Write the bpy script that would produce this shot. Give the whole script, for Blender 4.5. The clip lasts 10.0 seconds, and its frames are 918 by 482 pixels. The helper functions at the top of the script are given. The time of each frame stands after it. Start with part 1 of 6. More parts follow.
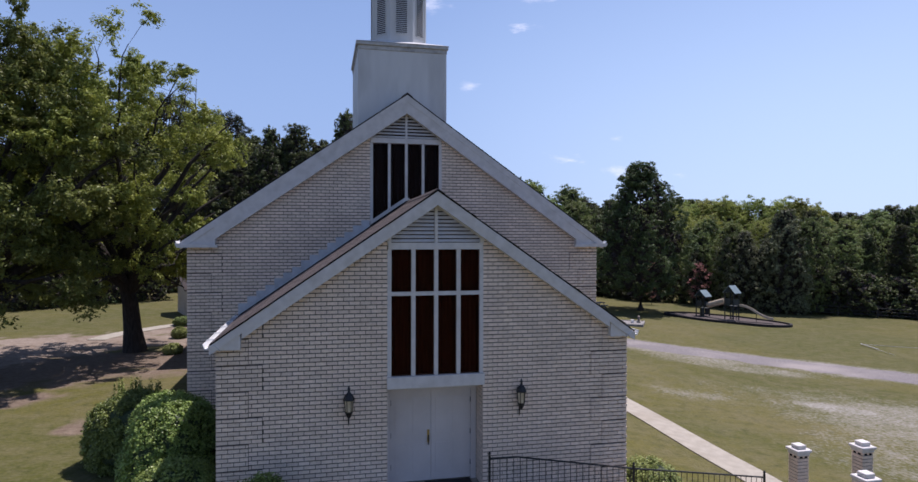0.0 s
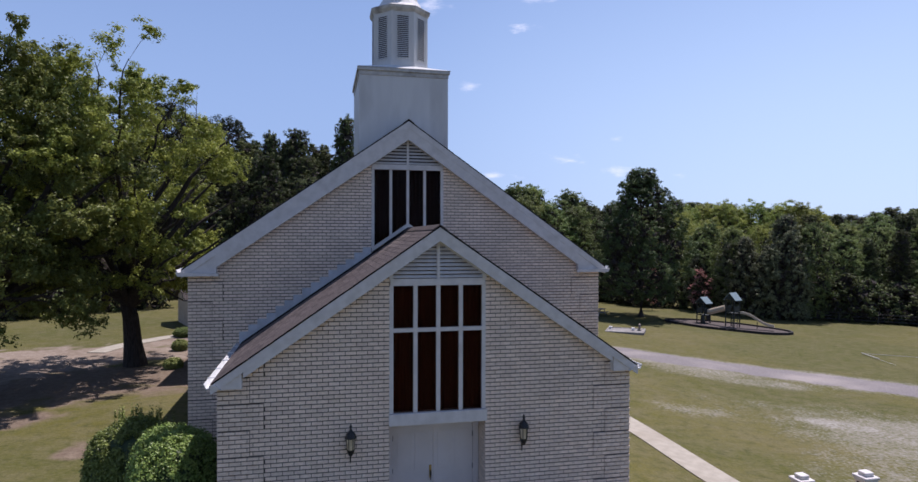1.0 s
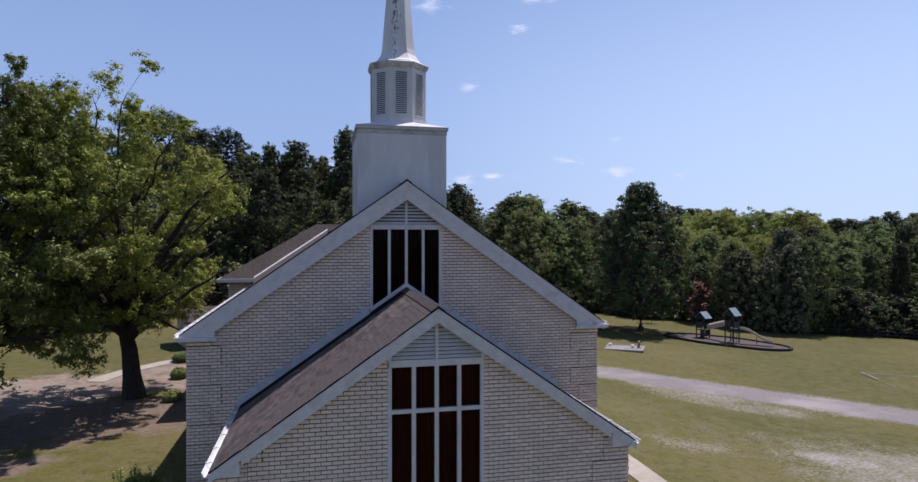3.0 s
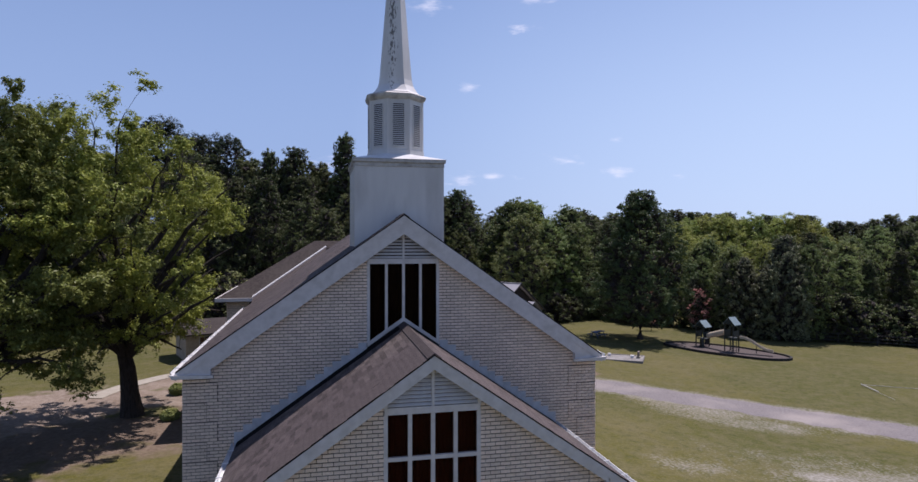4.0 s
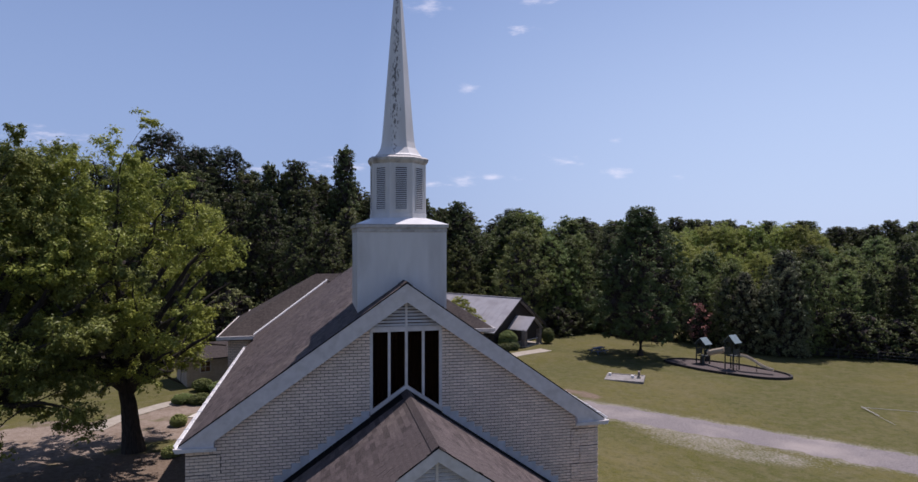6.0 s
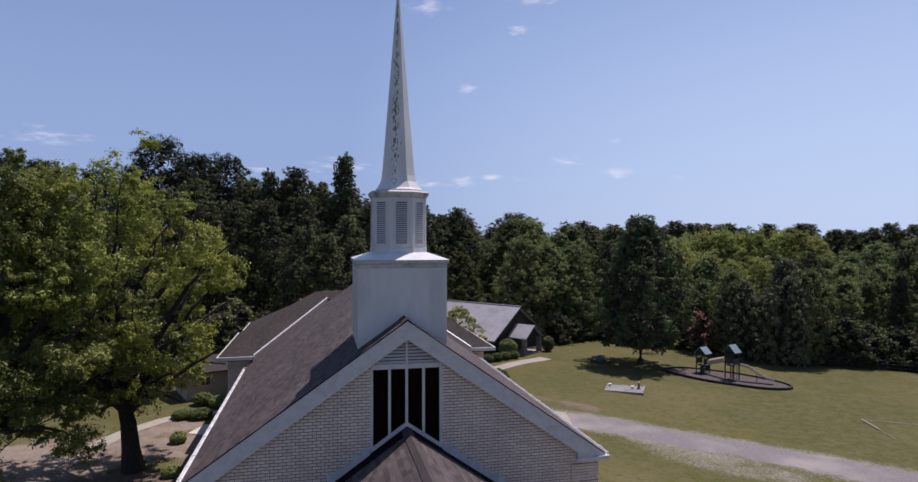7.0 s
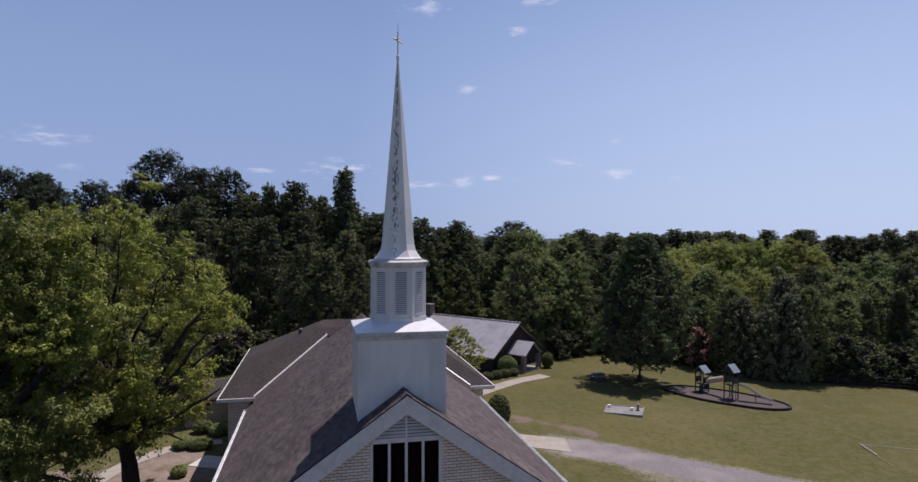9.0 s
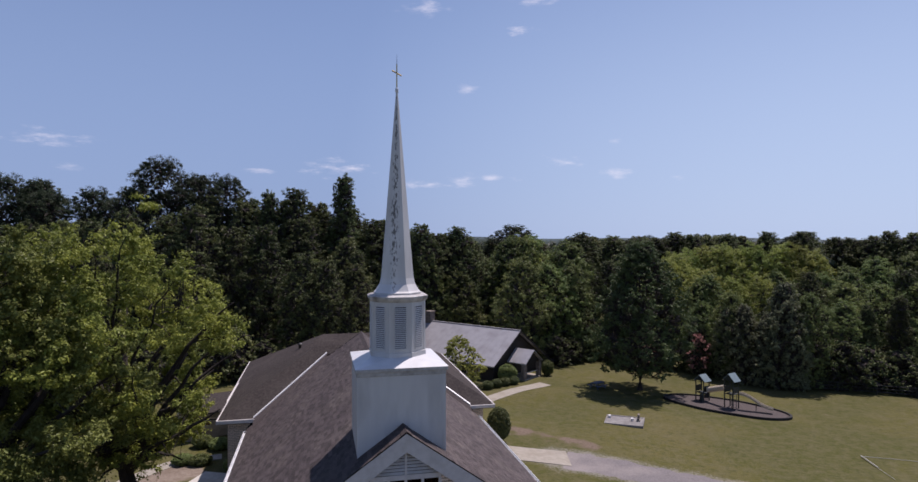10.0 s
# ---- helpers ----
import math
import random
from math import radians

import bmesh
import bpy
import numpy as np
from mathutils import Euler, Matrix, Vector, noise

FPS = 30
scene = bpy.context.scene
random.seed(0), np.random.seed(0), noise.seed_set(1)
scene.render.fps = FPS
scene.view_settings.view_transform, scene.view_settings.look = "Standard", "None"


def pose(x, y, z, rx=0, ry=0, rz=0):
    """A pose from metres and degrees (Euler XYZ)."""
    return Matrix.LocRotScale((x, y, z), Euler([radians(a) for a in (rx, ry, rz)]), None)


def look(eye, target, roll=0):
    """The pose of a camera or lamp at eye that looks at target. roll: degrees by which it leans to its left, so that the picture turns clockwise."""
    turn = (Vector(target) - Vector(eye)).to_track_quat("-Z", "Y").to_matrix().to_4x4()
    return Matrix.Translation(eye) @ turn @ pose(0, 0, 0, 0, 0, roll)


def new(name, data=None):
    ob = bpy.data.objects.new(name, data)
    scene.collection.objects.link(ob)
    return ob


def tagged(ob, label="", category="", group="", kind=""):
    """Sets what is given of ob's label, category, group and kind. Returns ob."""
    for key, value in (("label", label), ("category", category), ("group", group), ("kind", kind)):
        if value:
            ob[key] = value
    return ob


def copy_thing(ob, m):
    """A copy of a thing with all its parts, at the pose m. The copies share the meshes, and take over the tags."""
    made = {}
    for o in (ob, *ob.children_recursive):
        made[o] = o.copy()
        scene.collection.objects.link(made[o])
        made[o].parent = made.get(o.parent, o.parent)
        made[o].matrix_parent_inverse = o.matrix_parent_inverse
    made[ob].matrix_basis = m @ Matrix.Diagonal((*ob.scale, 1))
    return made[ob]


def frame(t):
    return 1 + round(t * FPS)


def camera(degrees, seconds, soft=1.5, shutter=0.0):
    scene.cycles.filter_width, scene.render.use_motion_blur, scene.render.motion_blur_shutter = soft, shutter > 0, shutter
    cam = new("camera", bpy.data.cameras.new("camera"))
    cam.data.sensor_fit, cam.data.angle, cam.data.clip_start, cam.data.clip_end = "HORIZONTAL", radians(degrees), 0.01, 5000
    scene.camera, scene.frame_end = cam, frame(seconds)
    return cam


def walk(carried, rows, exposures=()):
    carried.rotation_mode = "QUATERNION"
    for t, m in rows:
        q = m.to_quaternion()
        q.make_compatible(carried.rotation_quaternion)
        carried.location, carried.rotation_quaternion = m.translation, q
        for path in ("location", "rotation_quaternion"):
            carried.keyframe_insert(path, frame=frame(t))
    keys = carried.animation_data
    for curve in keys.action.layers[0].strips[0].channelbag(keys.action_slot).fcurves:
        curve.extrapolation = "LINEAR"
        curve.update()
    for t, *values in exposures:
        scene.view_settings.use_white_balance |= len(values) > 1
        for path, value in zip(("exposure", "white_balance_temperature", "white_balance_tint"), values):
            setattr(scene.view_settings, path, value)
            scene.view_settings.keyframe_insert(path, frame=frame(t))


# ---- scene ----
cam = camera(72.9, 10.0)
PATH = [
    (0, (-2.328, -12.66, 5.324), (-1.895, -10.708, 5.31), 0.1),
    (0.5, (-2.341, -12.624, 5.683), (-1.908, -10.671, 5.67), 0.0),
    (1, (-2.36, -12.59, 6.055), (-1.927, -10.637, 6.042), 0.1),
    (1.5, (-2.375, -12.616, 6.428), (-1.942, -10.664, 6.416), 0.0),
    (2, (-2.392, -12.615, 6.832), (-1.959, -10.663, 6.821), 0.0),
    (2.5, (-2.377, -12.59, 7.247), (-1.943, -10.638, 7.236), 0.0),
    (4, (-2.241, -12.519, 8.636), (-1.807, -10.567, 8.626), 0.0),
    (4.5, (-2.268, -12.496, 9.092), (-1.833, -10.544, 9.083), 0.0),
    (5, (-2.316, -12.502, 9.525), (-1.881, -10.55, 9.516), 0.0),
    (5.5, (-2.323, -12.519, 9.99), (-1.888, -10.567, 9.982), 0.0),
    (7, (-2.339, -12.468, 11.513), (-1.903, -10.516, 11.506), 0.0),
    (7.5, (-2.346, -12.512, 12.01), (-1.91, -10.56, 12.004), 0.1),
    (8, (-2.362, -12.568, 12.538), (-1.926, -10.617, 12.532), 0.0),
    (8.5, (-2.361, -12.598, 13.076), (-1.924, -10.646, 13.07), 0.0),
    (9, (-2.356, -12.606, 13.58), (-1.919, -10.654, 13.575), 0.0),
    (9.5, (-2.354, -12.591, 14.103), (-1.917, -10.639, 14.098), 0.0),
    (10, (-2.324, -12.534, 14.603), (-1.887, -10.582, 14.598), -0.1),
]
walk(cam, [(t, look(eye, target, roll)) for t, eye, target, roll in PATH], [(0.0, 0.32, 6240, 23), (2.5, 0.26, 6260, 23), (5.0, 0.13, 6400, 25), (7.5, 0.0, 6440, 25), (10.0, -0.05, 6460, 25)])

# ---- world and sun ----
SUN = Vector((0.37, 0.275, 1.0)).normalized()
world = bpy.data.worlds.new("world")
scene.world = world
world.use_nodes = True


def build_sky():
    nt = world.node_tree
    nt.nodes.clear()
    n, l = nt.nodes, nt.links
    out = n.new("ShaderNodeOutputWorld")
    bg = n.new("ShaderNodeBackground")
    sky = n.new("ShaderNodeTexSky")
    sky.sky_type, sky.sun_disc = "NISHITA", False
    sky.sun_elevation, sky.sun_rotation = math.asin(SUN.z), math.atan2(SUN.x, SUN.y)
    sky.air_density, sky.dust_density, sky.ozone_density = 1.0, 0.45, 4.0
    bg.inputs["Strength"].default_value = 0.1
    # small fair-weather clouds: azimuth (from +y towards +x), elevation, half widths, all in degrees, and density
    clouds = [(18.4, 18.6, 1.25, 0.4, 0.98), (22.3, 6.9, 1.5, 0.4, 0.91), (26.7, 8.7, 0.6, 0.3, 0.39), (26.7, 5.8, 1.4, 0.4, 0.78),
              (13.0, 5.4, 1.6, 0.55, 0.98), (10.0, 5.1, 1.8, 0.3, 0.78), (15.5, 5.6, 0.9, 0.3, 0.65), (1.5, 6.4, 2.6, 0.6, 0.91),
              (-5.0, 6.0, 1.1, 0.25, 0.78), (-20.8, 7.9, 2.1, 0.6, 0.91), (-19.8, 5.7, 1.1, 0.25, 0.52), (13.6, 13.6, 0.8, 0.4, 0.59),
              (17.7, 5.5, 0.5, 0.3, 0.65), (9.5, 20.5, 1.6, 0.5, 0.65), (19.5, 20.9, 1.8, 0.4, 0.78), (32.0, 5.4, 0.6, 0.3, 0.52)]
    tc = n.new("ShaderNodeTexCoord")
    nz = n.new("ShaderNodeTexNoise")
    nz.inputs["Scale"].default_value, nz.inputs["Detail"].default_value = 46.0, 10.0
    nz.inputs["Roughness"].default_value = 0.62
    flat = n.new("ShaderNodeMapping")
    flat.inputs["Scale"].default_value = (0.55, 0.55, 1.9)
    l.new(tc.outputs["Generated"], flat.inputs["Vector"])
    l.new(flat.outputs[0], nz.inputs["Vector"])
    sep = n.new("ShaderNodeSeparateXYZ")
    l.new(tc.outputs["Generated"], sep.inputs[0])

    def m(op, a, b=None, c=None):
        k = n.new("ShaderNodeMath")
        k.operation = op
        for i, v in enumerate((a, b, c)):
            if v is None:
                continue
            if isinstance(v, (int, float)):
                k.inputs[i].default_value = v
            else:
                l.new(v, k.inputs[i])
        return k.outputs[0]

    az = m("ARCTAN2", sep.outputs["X"], sep.outputs["Y"])
    el = m("ARCSINE", sep.outputs["Z"])
    wob = m("MULTIPLY", m("SUBTRACT", nz.outputs["Fac"], 0.5), 5.6)
    total = None
    for a, e, w, h, dens in clouds:
        da = m("DIVIDE", m("SUBTRACT", az, radians(a)), radians(w))
        de = m("DIVIDE", m("SUBTRACT", el, radians(e)), radians(h))
        r = m("SQRT", m("ADD", m("MULTIPLY", da, da), m("MULTIPLY", de, de)))
        k = n.new("ShaderNodeMapRange")
        k.interpolation_type = "SMOOTHSTEP"
        l.new(m("ADD", r, wob), k.inputs["Value"])
        k.inputs["From Min"].default_value, k.inputs["From Max"].default_value = 1.3, -1.5
        k.inputs["To Max"].default_value = dens
        total = k.outputs["Result"] if total is None else m("MAXIMUM", total, k.outputs["Result"])
    mix = n.new("ShaderNodeMix")
    mix.data_type = "RGBA"
    l.new(total, mix.inputs["Factor"])
    # summer haze that pales the sky towards the horizon
    haze = n.new("ShaderNodeMix")
    haze.data_type = "RGBA"
    hz = n.new("ShaderNodeMapRange")
    hz.interpolation_type = "SMOOTHERSTEP"
    hz.inputs["From Min"].default_value, hz.inputs["From Max"].default_value, hz.inputs["To Max"].default_value = radians(46), radians(-6), 0.93
    l.new(el, hz.inputs["Value"])
    l.new(hz.outputs["Result"], haze.inputs["Factor"])
    l.new(sky.outputs["Color"], haze.inputs["A"])
    # the haze is brighter towards the sun
    side = n.new("ShaderNodeMix")
    side.data_type = "RGBA"
    dot = n.new("ShaderNodeVectorMath")
    dot.operation = "DOT_PRODUCT"
    l.new(tc.outputs["Generated"], dot.inputs[0])
    dot.inputs[1].default_value = Vector((SUN.x, SUN.y, 0)).normalized()
    sr = n.new("ShaderNodeMapRange")
    sr.inputs["From Min"].default_value, sr.inputs["From Max"].default_value = 0.62, 1.03
    l.new(dot.outputs["Value"], sr.inputs["Value"])
    l.new(sr.outputs["Result"], side.inputs["Factor"])
    side.inputs["A"].default_value, side.inputs["B"].default_value = (2.65, 3.95, 6.2, 1), (4.85, 6.5, 8.5, 1)
    l.new(side.outputs["Result"], haze.inputs["B"])
    l.new(haze.outputs["Result"], mix.inputs["A"])
    mix.inputs["B"].default_value = (8.6, 8.9, 9.6, 1)
    l.new(mix.outputs["Result"], bg.inputs["Color"])
    l.new(bg.outputs["Background"], out.inputs["Surface"])


build_sky()
sun = new("sun", bpy.data.lights.new("sun", "SUN"))
sun.data.energy, sun.data.angle, sun.data.color = 4.8, radians(0.53), (1.0, 0.955, 0.88)
sun.matrix_world = look(SUN * 50, (0, 0, 0))

# ---- materials ----
MATS = {}


def material(name, base, second=None, rough=0.7, scale=8.0, detail=6.0, mix=(0.35, 0.65), bump=0.15, bump_scale=60.0, metal=0.0,
             vary=0.0, island=0.0, hue=0.0, stain=None, stain_scale=1.2, stain_amount=0.5, stretch=(1, 1, 1), translucent=0.0, spec=0.5):
    """A two-scale procedural surface: grain between two colours, broad stains, fine relief, and a spread of value from piece to piece."""
    mat = bpy.data.materials.new(name)
    mat.use_nodes = True
    nt = mat.node_tree
    n, l = nt.nodes, nt.links
    b = n["Principled BSDF"]
    tc = n.new("ShaderNodeTexCoord")
    mp = n.new("ShaderNodeMapping")
    mp.inputs["Scale"].default_value = stretch
    l.new(tc.outputs["Object"], mp.inputs["Vector"])
    nz = n.new("ShaderNodeTexNoise")
    nz.inputs["Scale"].default_value, nz.inputs["Detail"].default_value = scale, detail
    l.new(mp.outputs[0], nz.inputs["Vector"])
    ramp = n.new("ShaderNodeMapRange")
    ramp.inputs["From Min"].default_value, ramp.inputs["From Max"].default_value = mix
    l.new(nz.outputs["Fac"], ramp.inputs["Value"])
    col = n.new("ShaderNodeMix")
    col.data_type = "RGBA"
    second = second or tuple(c * 0.75 for c in base)
    col.inputs["A"].default_value, col.inputs["B"].default_value = (*base, 1), (*second, 1)
    l.new(ramp.outputs[0], col.inputs["Factor"])
    colour = col.outputs["Result"]
    if stain:
        sn = n.new("ShaderNodeTexNoise")
        sn.inputs["Scale"].default_value, sn.inputs["Detail"].default_value = stain_scale, 5.0
        l.new(mp.outputs[0], sn.inputs["Vector"])
        sr = n.new("ShaderNodeMapRange")
        sr.inputs["From Min"].default_value, sr.inputs["From Max"].default_value = 0.48, 0.72
        sr.inputs["To Max"].default_value = stain_amount
        l.new(sn.outputs["Fac"], sr.inputs["Value"])
        sm = n.new("ShaderNodeMix")
        sm.data_type = "RGBA"
        l.new(sr.outputs[0], sm.inputs["Factor"])
        l.new(colour, sm.inputs["A"])
        sm.inputs["B"].default_value = (*stain, 1)
        colour = sm.outputs["Result"]
    if vary or island:
        hsv = n.new("ShaderNodeHueSaturation")
        if vary:
            src = n.new("ShaderNodeObjectInfo").outputs["Random"]
            amount = vary
        else:
            src = n.new("ShaderNodeNewGeometry").outputs["Random Per Island"]
            amount = island
        vr = n.new("ShaderNodeMapRange")
        vr.inputs["To Min"].default_value, vr.inputs["To Max"].default_value = 1 - amount, 1 + amount
        l.new(src, vr.inputs["Value"])
        l.new(vr.outputs[0], hsv.inputs["Value"])
        if hue:
            wide = n.new("ShaderNodeMath")
            wide.operation = "MULTIPLY"
            l.new(src, wide.inputs[0])
            wide.inputs[1].default_value = 7.31
            fract = n.new("ShaderNodeMath")
            fract.operation = "FRACT"
            l.new(wide.outputs[0], fract.inputs[0])
            hr = n.new("ShaderNodeMapRange")
            hr.inputs["To Min"].default_value, hr.inputs["To Max"].default_value = 0.5 - hue, 0.5 + hue
            l.new(fract.outputs[0], hr.inputs["Value"])
            l.new(hr.outputs[0], hsv.inputs["Hue"])
        l.new(colour, hsv.inputs["Color"])
        colour = hsv.outputs["Color"]
        if vary and island:
            h2 = n.new("ShaderNodeHueSaturation")
            v2 = n.new("ShaderNodeMapRange")
            v2.inputs["To Min"].default_value, v2.inputs["To Max"].default_value = 1 - island, 1 + island
            l.new(n.new("ShaderNodeNewGeometry").outputs["Random Per Island"], v2.inputs["Value"])
            l.new(v2.outputs[0], h2.inputs["Value"])
            l.new(colour, h2.inputs["Color"])
            colour = h2.outputs["Color"]
    l.new(colour, b.inputs["Base Color"])
    b.inputs["Roughness"].default_value, b.inputs["Metallic"].default_value = rough, metal
    b.inputs["Specular IOR Level"].default_value = spec
    if bump:
        bn = n.new("ShaderNodeTexNoise")
        bn.inputs["Scale"].default_value, bn.inputs["Detail"].default_value = bump_scale, 4.0
        l.new(tc.outputs["Object"], bn.inputs["Vector"])
        bp = n.new("ShaderNodeBump")
        bp.inputs["Strength"].default_value, bp.inputs["Distance"].default_value = bump, 0.02
        l.new(bn.outputs["Fac"], bp.inputs["Height"])
        l.new(bp.outputs[0], b.inputs["Normal"])
    if translucent:
        tr = n.new("ShaderNodeBsdfTranslucent")
        ms = n.new("ShaderNodeMixShader")
        ms.inputs["Fac"].default_value = translucent
        l.new(colour, tr.inputs["Color"])
        l.new(b.outputs[0], ms.inputs[1])
        l.new(tr.outputs[0], ms.inputs[2])
        l.new(ms.outputs[0], n["Material Output"].inputs["Surface"])
    MATS[name] = mat
    return mat


brick_m = material("white_brick", (0.800, 0.650, 0.528), (0.694, 0.557, 0.447), rough=0.85, scale=14, bump=0.5, bump_scale=90, vary=0.03, island=0.09,
                   stain=(0.40, 0.36, 0.31), stain_scale=0.9, stain_amount=0.25)
mortar_m = material("grey_mortar", (0.066, 0.058, 0.051), (0.044, 0.039, 0.035), rough=0.95, scale=30, bump=0.4)
paint_m = material("white_trim_paint", (0.615, 0.587, 0.563), (0.547, 0.521, 0.502), rough=0.6, scale=7, bump=0.12, stain=(0.40, 0.375, 0.345), stain_scale=3.4, stain_amount=0.45)
steeple_m = material("weathered_steeple_paint", (0.62, 0.615, 0.60), (0.56, 0.555, 0.545), rough=0.5, scale=2.2, bump=0.06, stain=(0.305, 0.298, 0.283),
                     stain_scale=1.4, stain_amount=0.4, stretch=(1.5, 1.5, 0.35))
cornice_m = material("mildewed_cornice_paint", (0.50, 0.49, 0.47), (0.40, 0.39, 0.38), rough=0.6, scale=9, bump=0.15, bump_scale=30, stain=(0.12, 0.105, 0.09), stain_scale=3.2, stain_amount=0.75)
door_m = material("white_door_paint", (0.621, 0.566, 0.541), (0.557, 0.509, 0.487), rough=0.4, scale=2, bump=0.02)
shingle_m = material("brown_grey_shingle", (0.092, 0.075, 0.073), (0.052, 0.042, 0.042), rough=0.8, scale=24, bump=0.4, bump_scale=160, vary=0.05, island=0.36, spec=0.22,
                     stain=(0.120, 0.101, 0.09), stain_scale=0.5, stain_amount=0.6)
old_shingle_m = material("aged_dark_shingle", (0.070, 0.060, 0.056), (0.041, 0.035, 0.034), rough=0.95, scale=9, bump=0.6, bump_scale=40, stain=(0.090, 0.078, 0.071), stain_scale=0.6, stain_amount=0.5, spec=0.08)
edge_m = material("dark_roof_edge", (0.011, 0.011, 0.012), (0.007, 0.007, 0.008), rough=0.9, scale=10, bump=0.1, spec=0.04)
flash_m = material("galvanised_flashing", (0.54, 0.555, 0.585), (0.45, 0.465, 0.49), rough=0.55, scale=6, bump=0.1, metal=0.2, vary=0.1)
white_metal_m = material("white_gutter_metal", (0.672, 0.681, 0.681), (0.607, 0.615, 0.615), rough=0.35, scale=3, bump=0.03)
wood_dark_m = material("dark_interior", (0.03, 0.018, 0.012), (0.02, 0.012, 0.01), rough=0.9, scale=4, bump=0)
dark_curtain_m = material("dark_brown_curtain", (0.018, 0.009, 0.007), (0.01, 0.006, 0.005), rough=0.9, scale=6, bump=0.1, stretch=(8, 8, 0.3))
curtain_m = material("maroon_brown_curtain", (0.115, 0.038, 0.024), (0.07, 0.023, 0.015), rough=0.9, scale=6, bump=0.1, stretch=(8, 8, 0.3))
iron_m = material("black_iron", (0.018, 0.018, 0.02), (0.03, 0.028, 0.026), rough=0.45, scale=20, bump=0.1, metal=0.4)
lantern_glass_m = material("amber_lantern_glass", (0.55, 0.47, 0.34), (0.42, 0.35, 0.24), rough=0.25, scale=9, bump=0.05)
brass_m = material("aged_brass", (0.55, 0.42, 0.18), (0.35, 0.26, 0.1), rough=0.35, scale=20, bump=0.05, metal=0.9)
concrete_m = material("pale_concrete", (0.340, 0.312, 0.262), (0.285, 0.260, 0.216), rough=0.9, scale=3, bump=0.25, stain=(0.232, 0.200, 0.154), stain_scale=0.8, stain_amount=0.5, spec=0.15)
bright_concrete_m = material("bleached_concrete", (0.56, 0.535, 0.49), (0.46, 0.44, 0.40), rough=0.9, scale=3, bump=0.2, stain=(0.36, 0.33, 0.29), stain_scale=0.9, stain_amount=0.4, spec=0.15)
grey_concrete_m = material("grey_weathered_concrete", (0.27, 0.26, 0.25), (0.2, 0.19, 0.185), rough=0.9, scale=3, bump=0.25, stain=(0.15, 0.14, 0.13), stain_scale=0.8, stain_amount=0.5, spec=0.15)
gravel_m = material("grey_gravel", (0.213, 0.195, 0.193), (0.144, 0.131, 0.131), rough=0.95, scale=9, detail=9, bump=0.9, bump_scale=25, stain=(0.309, 0.277, 0.255), stain_scale=0.25, stain_amount=0.7, spec=0.15)
mulch_m = material("grey_brown_mulch", (0.12, 0.1, 0.095), (0.07, 0.06, 0.058), rough=1.0, scale=12, bump=0.9, bump_scale=20, spec=0.15)
rubber_m = material("black_border_timber", (0.014, 0.013, 0.013), (0.022, 0.02, 0.02), rough=0.85, scale=6, bump=0.2)
slide_m = material("tan_slide_plastic", (0.5, 0.44, 0.34), (0.44, 0.38, 0.28), rough=0.25, scale=2, bump=0.02)
green_post_m = material("dark_green_post", (0.02, 0.03, 0.028), (0.014, 0.021, 0.021), rough=0.5, scale=4, bump=0.05)
teal_roof_m = material("pale_teal_roof", (0.198, 0.258, 0.270), (0.162, 0.216, 0.228), rough=0.35, scale=3, bump=0.02)
tin_m = material("grey_tin_roof", (0.40, 0.39, 0.40), (0.35, 0.342, 0.352), rough=0.45, scale=1.2, bump=0.05, metal=0.2, stain=(0.198, 0.179, 0.179), stain_scale=0.5, stain_amount=0.4)
house_m = material("dark_brown_siding", (0.028, 0.021, 0.018), (0.018, 0.014, 0.013), rough=0.8, scale=5, bump=0.3)
stone_m = material("field_stone", (0.24, 0.2, 0.17), (0.13, 0.11, 0.1), rough=0.9, scale=4, bump=0.6, bump_scale=12)
beige_m = material("beige_block_wall", (0.46, 0.37, 0.28), (0.38, 0.305, 0.23), rough=0.9, scale=5, bump=0.3, stain=(0.27, 0.21, 0.16), stain_amount=0.4)
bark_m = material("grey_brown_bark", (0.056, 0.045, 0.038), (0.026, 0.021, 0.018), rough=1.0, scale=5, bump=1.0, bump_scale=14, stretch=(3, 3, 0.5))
fence_m = material("weathered_fence_rail", (0.045, 0.042, 0.038), (0.028, 0.026, 0.024), rough=0.9, scale=8, bump=0.2)
white_plastic_m = material("white_plastic", (0.8, 0.8, 0.8), (0.7, 0.7, 0.7), rough=0.4, scale=4, bump=0.02)
fence_white_m = material("weathered_white_pipe", (0.5, 0.49, 0.46), (0.36, 0.35, 0.32), rough=0.6, scale=5, bump=0.05)
blue_m = material("faded_blue_plastic", (0.06, 0.11, 0.22), (0.05, 0.08, 0.15), rough=0.5, scale=4, bump=0.02)


def leaf_material(name, a, b, spread=0.25, trans=0.3, spec=0.12, vary=0.2):
    return material(name, a, b, rough=0.42, scale=0.35, detail=3, bump=0, vary=vary, island=spread, hue=0.018, translucent=trans, spec=spec)


